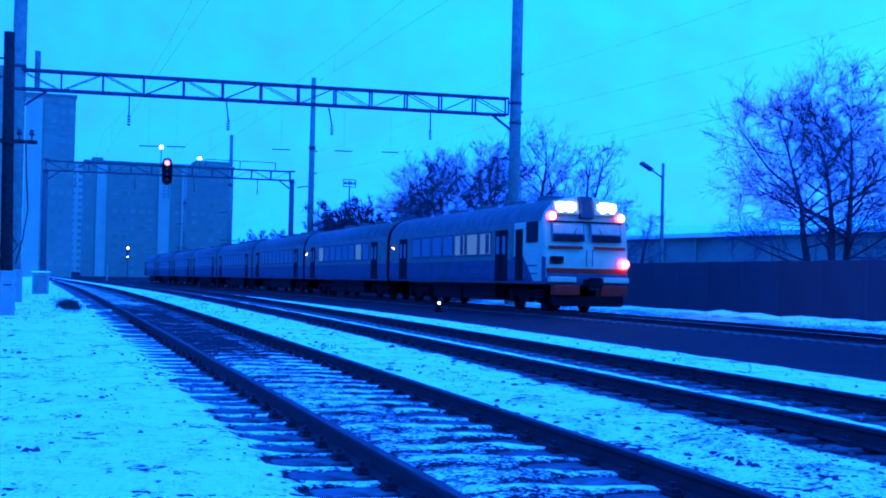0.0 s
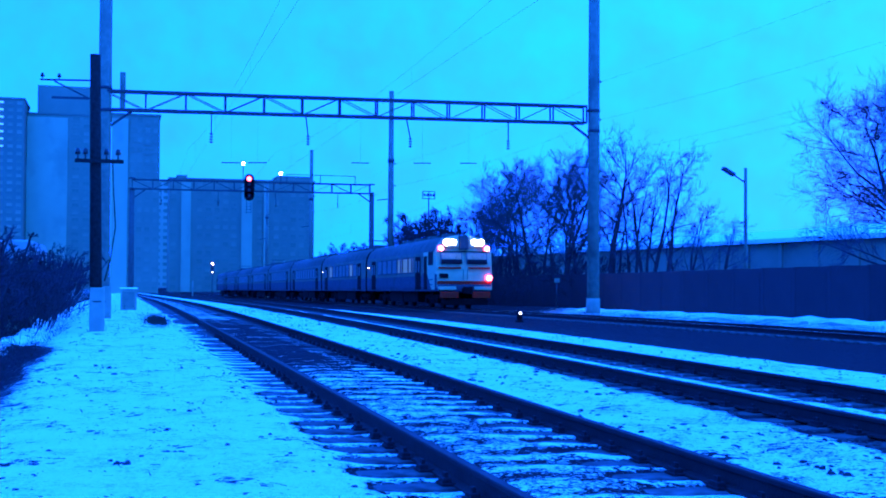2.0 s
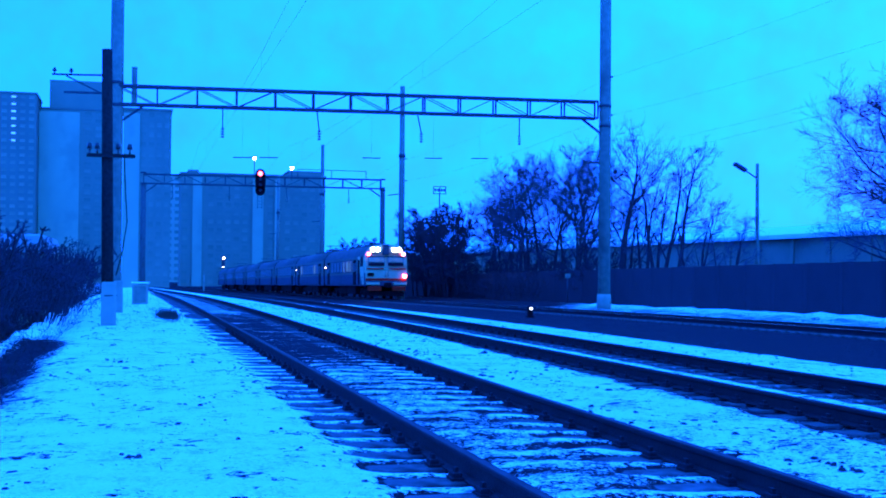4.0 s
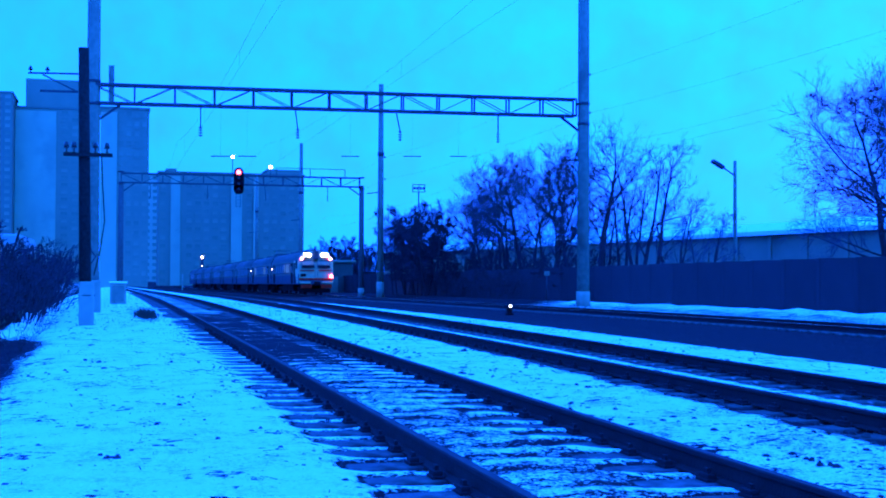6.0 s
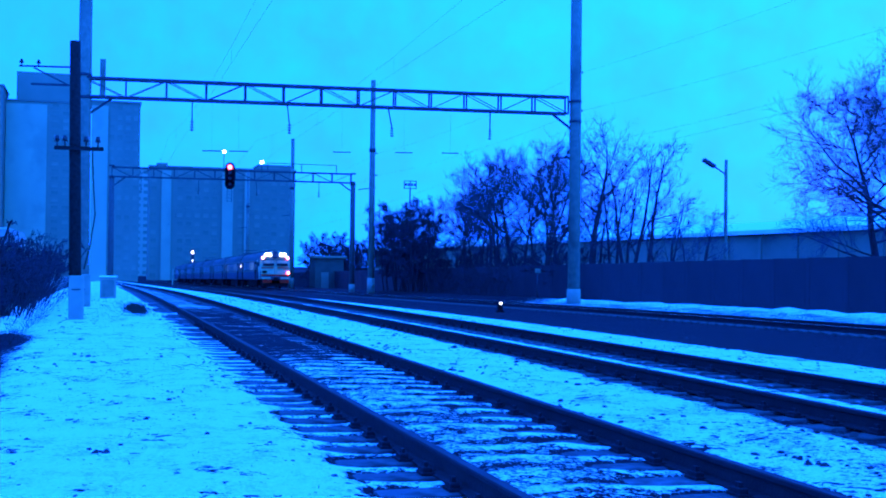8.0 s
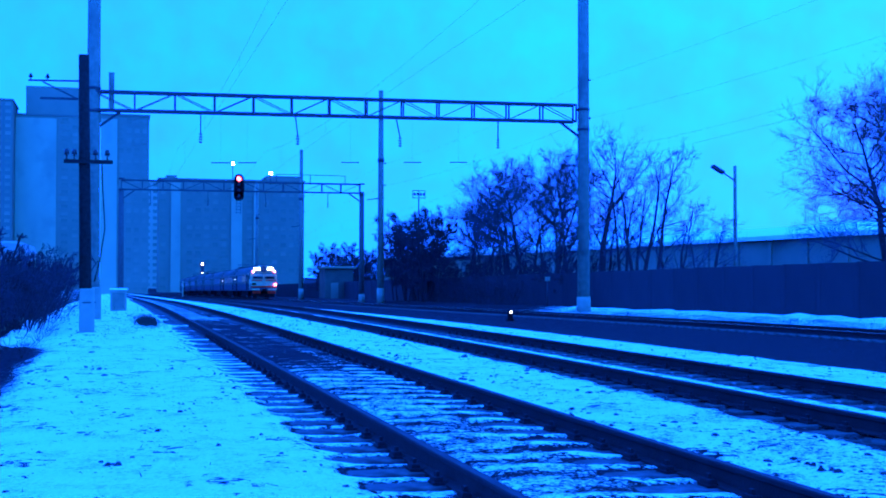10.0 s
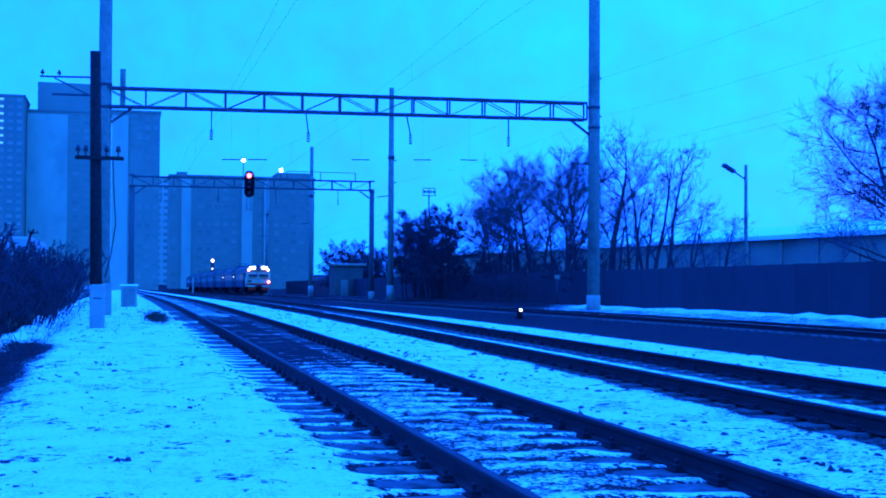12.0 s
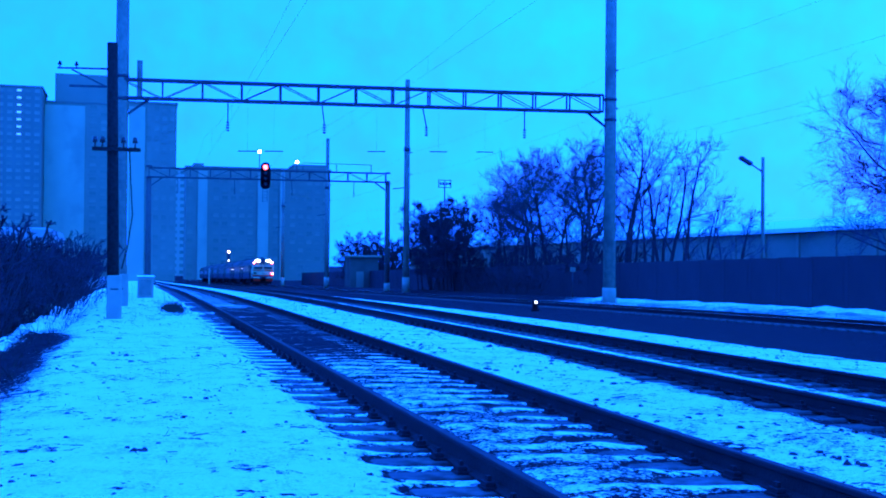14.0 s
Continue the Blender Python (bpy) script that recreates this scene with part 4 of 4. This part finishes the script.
def warehouse():
    root = tagged(new("warehouse"), "long low grey warehouse with a snow-covered roof", "warehouse")
    b = -1.5
    part("wall", boxes((60, 78, 60, 260, b - 2, 4.55)), WAREHOUSE_WALL, root)
    bm = bmesh.new()
    vs = [bm.verts.new(p) for p in ((59.4, 59, 4.55), (59.4, 261, 4.55), (69, 261, 5.9), (69, 59, 5.9), (78.6, 59, 4.55), (78.6, 261, 4.55), (59.4, 59, 4.95), (59.4, 261, 4.95), (69, 261, 6.4), (69, 59, 6.4), (78.6, 59, 4.95), (78.6, 261, 4.95))]
    for q in ((0, 1, 2, 3), (3, 2, 5, 4), (6, 9, 8, 7), (9, 10, 11, 8), (0, 6, 7, 1), (4, 5, 11, 10), (0, 3, 9, 6), (3, 4, 10, 9), (1, 7, 8, 2), (2, 8, 11, 5)):
        bm.faces.new([vs[i] for i in q])
    part("roof", bm, SNOW, root, "snow-covered roof")
    pil = mesh_of("pilaster", boxes((59.85, 60.05, -.25, .25, b, 4.5)), WAREHOUSE_WALL)
    for i in range(33):
        piece("pilaster", pil, root, pose(0, 62 + 6 * i, 0))
    h = tagged(new("line_hut"), "small dull grey railway hut behind the far track", "hut")
    g = ground_level(26, 140)
    part("hut_wall", boxes((24.6, 28, 138, 142, g - .2, 2.0)), HUT_WALL, h)
    part("hut_roof", boxes((24.3, 28.3, 137.6, 142.4, 2.0, 2.25, .05)), WAREHOUSE_WALL, h)
    part("hut_door", boxes((25.3, 26.2, 137.95, 138.05, g, g + 2.0)), PANEL_DARK, h)
    s = tagged(new("shed"), "low dark shed with a snow-covered roof behind bushes", "shed")
    part("shed_wall", boxes((-24, -4.3, 62, 70, -4.6, 1.8)), PANEL_DARK, s)
    bm = bmesh.new()
    box(bm, -24.3, -4.0, 61.7, 70.3, 1.8, 2.85, .5)
    part("shed_roof", bm, THIN_SNOW, s, "rounded snow-covered roof")
    t = tagged(new("floodlight_tower"), "distant floodlight tower with a square lamp frame", "floodlight tower")
    part("mast", tubes(((45, 172, -2), (45, 172, 13), .14, .1, 8)), STEEL, t)
    part("lamp_frame", boxes((44, 46, 171.9, 172, 12.9, 13.0), (44, 46, 171.9, 172, 14, 14.1), (44, 44.1, 171.9, 172, 12.9, 14.1), (45.9, 46, 171.9, 172, 12.9, 14.1), (44.95, 45.05, 171.9, 172, 12.9, 14.1)), STEEL, t)
    for x in (44.3, 44.75, 45.25, 45.7):
        part("flood_lamp", boxes((x - .15, x + .15, 171.7, 171.9, 13.3, 13.7, .03)), STEEL, t)


fence()
warehouse()
block("apartment_block", "grey high-rise apartment block with pale stairwell strips", 15.4, 63.9, 400, 416, -4.5, 33.0, 13, 17, PANEL,
      columns=((.08, .145), (.49, .565), (.645, .68)), roof_boxes=((.74, .99, 1.6), (.05, .12, 1.0)))
block("apartment_block", "far apartment block in the gap between two towers, paled by painted haze", 11.0, 29.0, 520, 534, -4.5, 41.5, 16, 6, PANEL_HAZED)
block("apartment_block", "tall hazy grey tower block with stacked balconies", -2.8, 10.3, 340, 356, -4.5, 45.8, 18, 6, PANEL, columns=((.0, .34),))
block("apartment_block", "tall dark tower block with a stepped roof and lit windows", -110.6, -34.8, 455, 480, -4.5, 65.1, 26, 24, PANEL_DARK,
      lit=[(k, b) for k in range(19, 26) for b in (18, 21)])
block("apartment_block", "pale tower block wing with a set-back penthouse", -34.6, -11.0, 467, 487, -4.5, 61.5, 24, 6, PANEL, columns=((.0, .62),), roof_boxes=((.15, 1.0, 10.7),))


def woods():
    rng = random.Random(8)

    def planted(kinds, spots):
        for i, (x, y, size) in enumerate(spots):
            if i < len(kinds):
                kinds[i].matrix_basis = stand(x, y, 47 * i, size)
            else:
                copy_thing(kinds[i % len(kinds)], stand(x, y, rng.uniform(0, 360), size, rng.uniform(.95, 1.05)))

    # the wide tree behind the fence
    big = tree("bare_tree", "large bare winter tree with two stems and a wide round crown", 10.8, 23, 3, .2, .22, .50, (17, 11, 8, 6), .27, .0085, (40, 80), .04, wide=.7)
    big.matrix_basis = stand(29.7, 38.6, 200, .87)
    # two trees beside the tall post, with slanting young growth
    a = tree("bare_tree", "bare dark-stemmed tree rising behind the concrete fence", 11.2, 31, 1, .2, .32, .37, (15, 8, 6, 4), .33, .0075, (35, 70), .05)
    a.matrix_basis = stand(28.4, 65.4, 40, 1.0)
    b = tree("bare_tree", "bare forked tree with slender upright stems by the fence", 8.8, 36, 3, .24, .28, .34, (8, 7, 6, 4), .19, .0075, (30, 65), .06, wide=.7)
    planted([b], ((28.6, 60.6, 1.0), (28.9, 62.6, .86), (29.0, 57.2, .64), (29.6, 54.8, .56), (28.8, 67.4, .8)))
    # the grove of tall trees
    grove = [tree("bare_tree", "tall bare tree in the grove behind the railway fence", 10.2, 50 + k, 1 + k % 2, .18, .30, .42, (15 - 4 * (k % 2), 8, 7, 4), .20, .011, (32, 72), .05, wide=.5) for k in range(3)]
    planted(grove, ((28.8, 73.0, .92), (29.6, 76.6, 1.0), (28.7, 79.8, 1.02), (30.4, 82.5, 1.03), (29.0, 85.2, 1.0), (30.6, 88.5, .97), (29.0, 90.5, .9),
                    (30.8, 93.5, .9), (31.8, 79.0, 1.0), (32.4, 86.0, 1.02), (29.6, 97.0, .84), (31.4, 99.5, .85)))
    # the dense round clump before the far post
    clump = [tree("small_tree", "dense round-headed bare small tree beside the far track", 8.0, 70 + k, 5, .28, .14, .33, (9, 7, 7, 5), .08, .018, (35, 75), .04, wide=.8, twigs=BRAMBLE) for k in range(2)]
    planted(clump, ((24.9, 91.0, .9), (25.2, 95.0, 1.0), (26.0, 98.6, 1.02), (25.1, 102.0, .98), (26.6, 105.4, .95), (27.0, 150.0, .9), (29.6, 146.5, .88), (30.4, 154.0, .95), (33.0, 151.0, .9)))
    # brush along the fence and beyond the hut
    bushes = [tree("bush", "dense tangled leafless bush beside the railway fence", 3.7, 40 + k, 8, .5, .1, .36, (5, 4, 4, 3), .035, .013, (25, 65), .05, "bush", .7, twigs=BRAMBLE) for k in range(2)]
    places = [(28.2 + rng.uniform(-.3, .5), 66.5 + 2.1 * i + rng.uniform(-.4, .4), rng.uniform(.85, 1.05)) for i in range(14)]
    places += [(25.4 + rng.uniform(-.3, .4), 73 + 2.6 * i, rng.uniform(.4, .62)) for i in range(7)]
    places += [(29.5 + 1.6 * i, 150 + (i % 2) * 4, rng.uniform(1.4, 1.7)) for i in range(3)]
    planted(bushes, places)
    slope = [tree("bush", "dark leafless bush on the embankment slope", 3.3, 60 + k, 9, .6, .06, .4, (4, 4, 4, 3), .022, .0115, (25, 70), .04, "bush", .8, twigs=BRAMBLE) for k in range(2)]
    spots = []
    for n in range(24):
        y = 21 + n * 1.6 + rng.uniform(-.6, .6)
        spots.append((rng.uniform(-7.0, -3.6) - .012 * y, y, rng.uniform(.85, 1.15)))
    spots += [(rng.uniform(-2.7, -2.1) - .02 * n, 28 + n * 2.1, rng.uniform(.42, .58)) for n in range(9)]
    spots += [(rng.uniform(-3.5, -2.8), 18.5 + 1.8 * n, rng.uniform(.4, .55)) for n in range(6)]
    spots += [(rng.uniform(-2.3, -1.5), 30 + 2.2 * n, rng.uniform(.5, .68)) for n in range(8)]
    planted(slope, spots)


woods()


def scattered():
    """Stones and stalks that stick out of the snow, and clods along the ballast edge."""
    rng = random.Random(21)
    verts, faces = [], []
    for _ in range(6800):
        y = 4 + 46 * rng.random() ** 1.8
        zone = rng.random()
        if zone < .48:
            x = rng.uniform(-1.5, 1.4)
        elif zone < .58:
            x = rng.uniform(1.35, 2.0)
        elif zone < .80:
            x = rng.uniform(3.9, 5.8)
        else:
            x = rng.uniform(7.8, 17)
        if noise.noise((x * .9, y * .6, 2)) < -.05 or (x < 1.4 and noise.noise((x * 2.6, y * 1.9, 8)) < .08):
            continue
        r = rng.uniform(.006, .022) * (1.3 if x > 3.5 else 1) * (1.5 if rng.random() < .12 and y > 10 else 1)
        z = ground_level(x, y)
        k = len(verts)
        a0 = rng.uniform(0, 6)
        flat = rng.uniform(.3, .75)
        for j in range(5):
            a = a0 + j * 1.2566 + rng.uniform(-.35, .35)
            q = r * rng.uniform(1.0, 1.9)
            verts.append((x + q * math.cos(a), y + q * math.sin(a), z - .008))
        for j in range(3):
            a = a0 + j * 2.094 + rng.uniform(-.5, .5)
            q = r * rng.uniform(.4, 1.1)
            verts.append((x + q * math.cos(a), y + q * math.sin(a), z + r * flat * rng.uniform(.6, 1.2)))
        faces += [(k, k + 1, k + 5), (k + 1, k + 6, k + 5), (k + 1, k + 2, k + 6), (k + 2, k + 3, k + 6), (k + 3, k + 7, k + 6), (k + 3, k + 4, k + 7), (k + 4, k, k + 7), (k, k + 5, k + 7), (k + 5, k + 6, k + 7)]
    me = bpy.data.meshes.new("stones")
    me.from_pydata(verts, [], faces)
    me.materials.append(STONE)
    tagged(new("stones", me), "dark ballast stones sticking out of the snow", "stones", kind="stuff")
    verts, faces = [], []
    for _ in range(5200):
        y = 5 + 55 * rng.random() ** 1.4
        pick = rng.random()
        if pick < .6:
            x = -1.3 - abs(rng.gauss(0, 1.6))
            if noise.noise((x * .7, y * .5, 5)) < -.1:
                continue
        elif pick < .64:
            x = rng.uniform(-1.3, 1.3)
        elif pick < .8:
            x, y = rng.gauss(.95, .15), rng.gauss(33, 1.6)
        else:
            x = rng.uniform(21, 27)
        h = rng.uniform(.05, .28) * (.2 if -1.3 < x < 1.3 and y < 28 else 1)
        z = ground_level(x, y) - .02
        k = len(verts)
        lx, ly = rng.gauss(0, .4) * h, rng.gauss(0, .4) * h
        verts += [(x - .006, y, z), (x + .006, y, z), (x, y + .006, z), (x + lx, y + ly, z + h)]
        faces += [(k, k + 1, k + 3), (k + 1, k + 2, k + 3), (k + 2, k, k + 3)]
    me = bpy.data.meshes.new("dry_grass")
    me.from_pydata(verts, [], faces)
    me.materials.append(GRASS)
    tagged(new("dry_grass", me), "dry dark grass stalks poking through the snow", "grass", kind="stuff")


scattered()
build_track(0, "railway_track", "straight railway track with snowy concrete sleepers", -1.0, 200, SLEEPER)
build_track(1, "railway_track", "railway track with dark rails and thin snow between", 2.0, 170, SLEEPER_DARK)
build_track(2, "railway_track", "railway track on dark bare ballast", 10.0, 170, SLEEPER_DARK)


def train_front(t):
    """Way of the cab front along the line, slowing a little."""
    return 38.9 + 13.66 * t - 0.2205 * t * t


def motions():
    lean = -math.degrees(math.atan(0.0128))
    rows = []
    for i in range(29):
        t = i * .5
        y = train_front(t)
        rows.append((t, pose(TRACKS[2][0], y, head_level(2, y), lean, 0, 0)))
    walk(electric_train, rows)
    for w in wheelsets:
        at = w.location.copy()
        turn = []
        for i in range(421):
            t = i / 30
            a = -math.degrees((train_front(t) - 38.9) / WHEEL_R)
            turn.append((t, pose(at.x, at.y, at.z, a, 0, 0)))
        walk(w, turn)


motions()
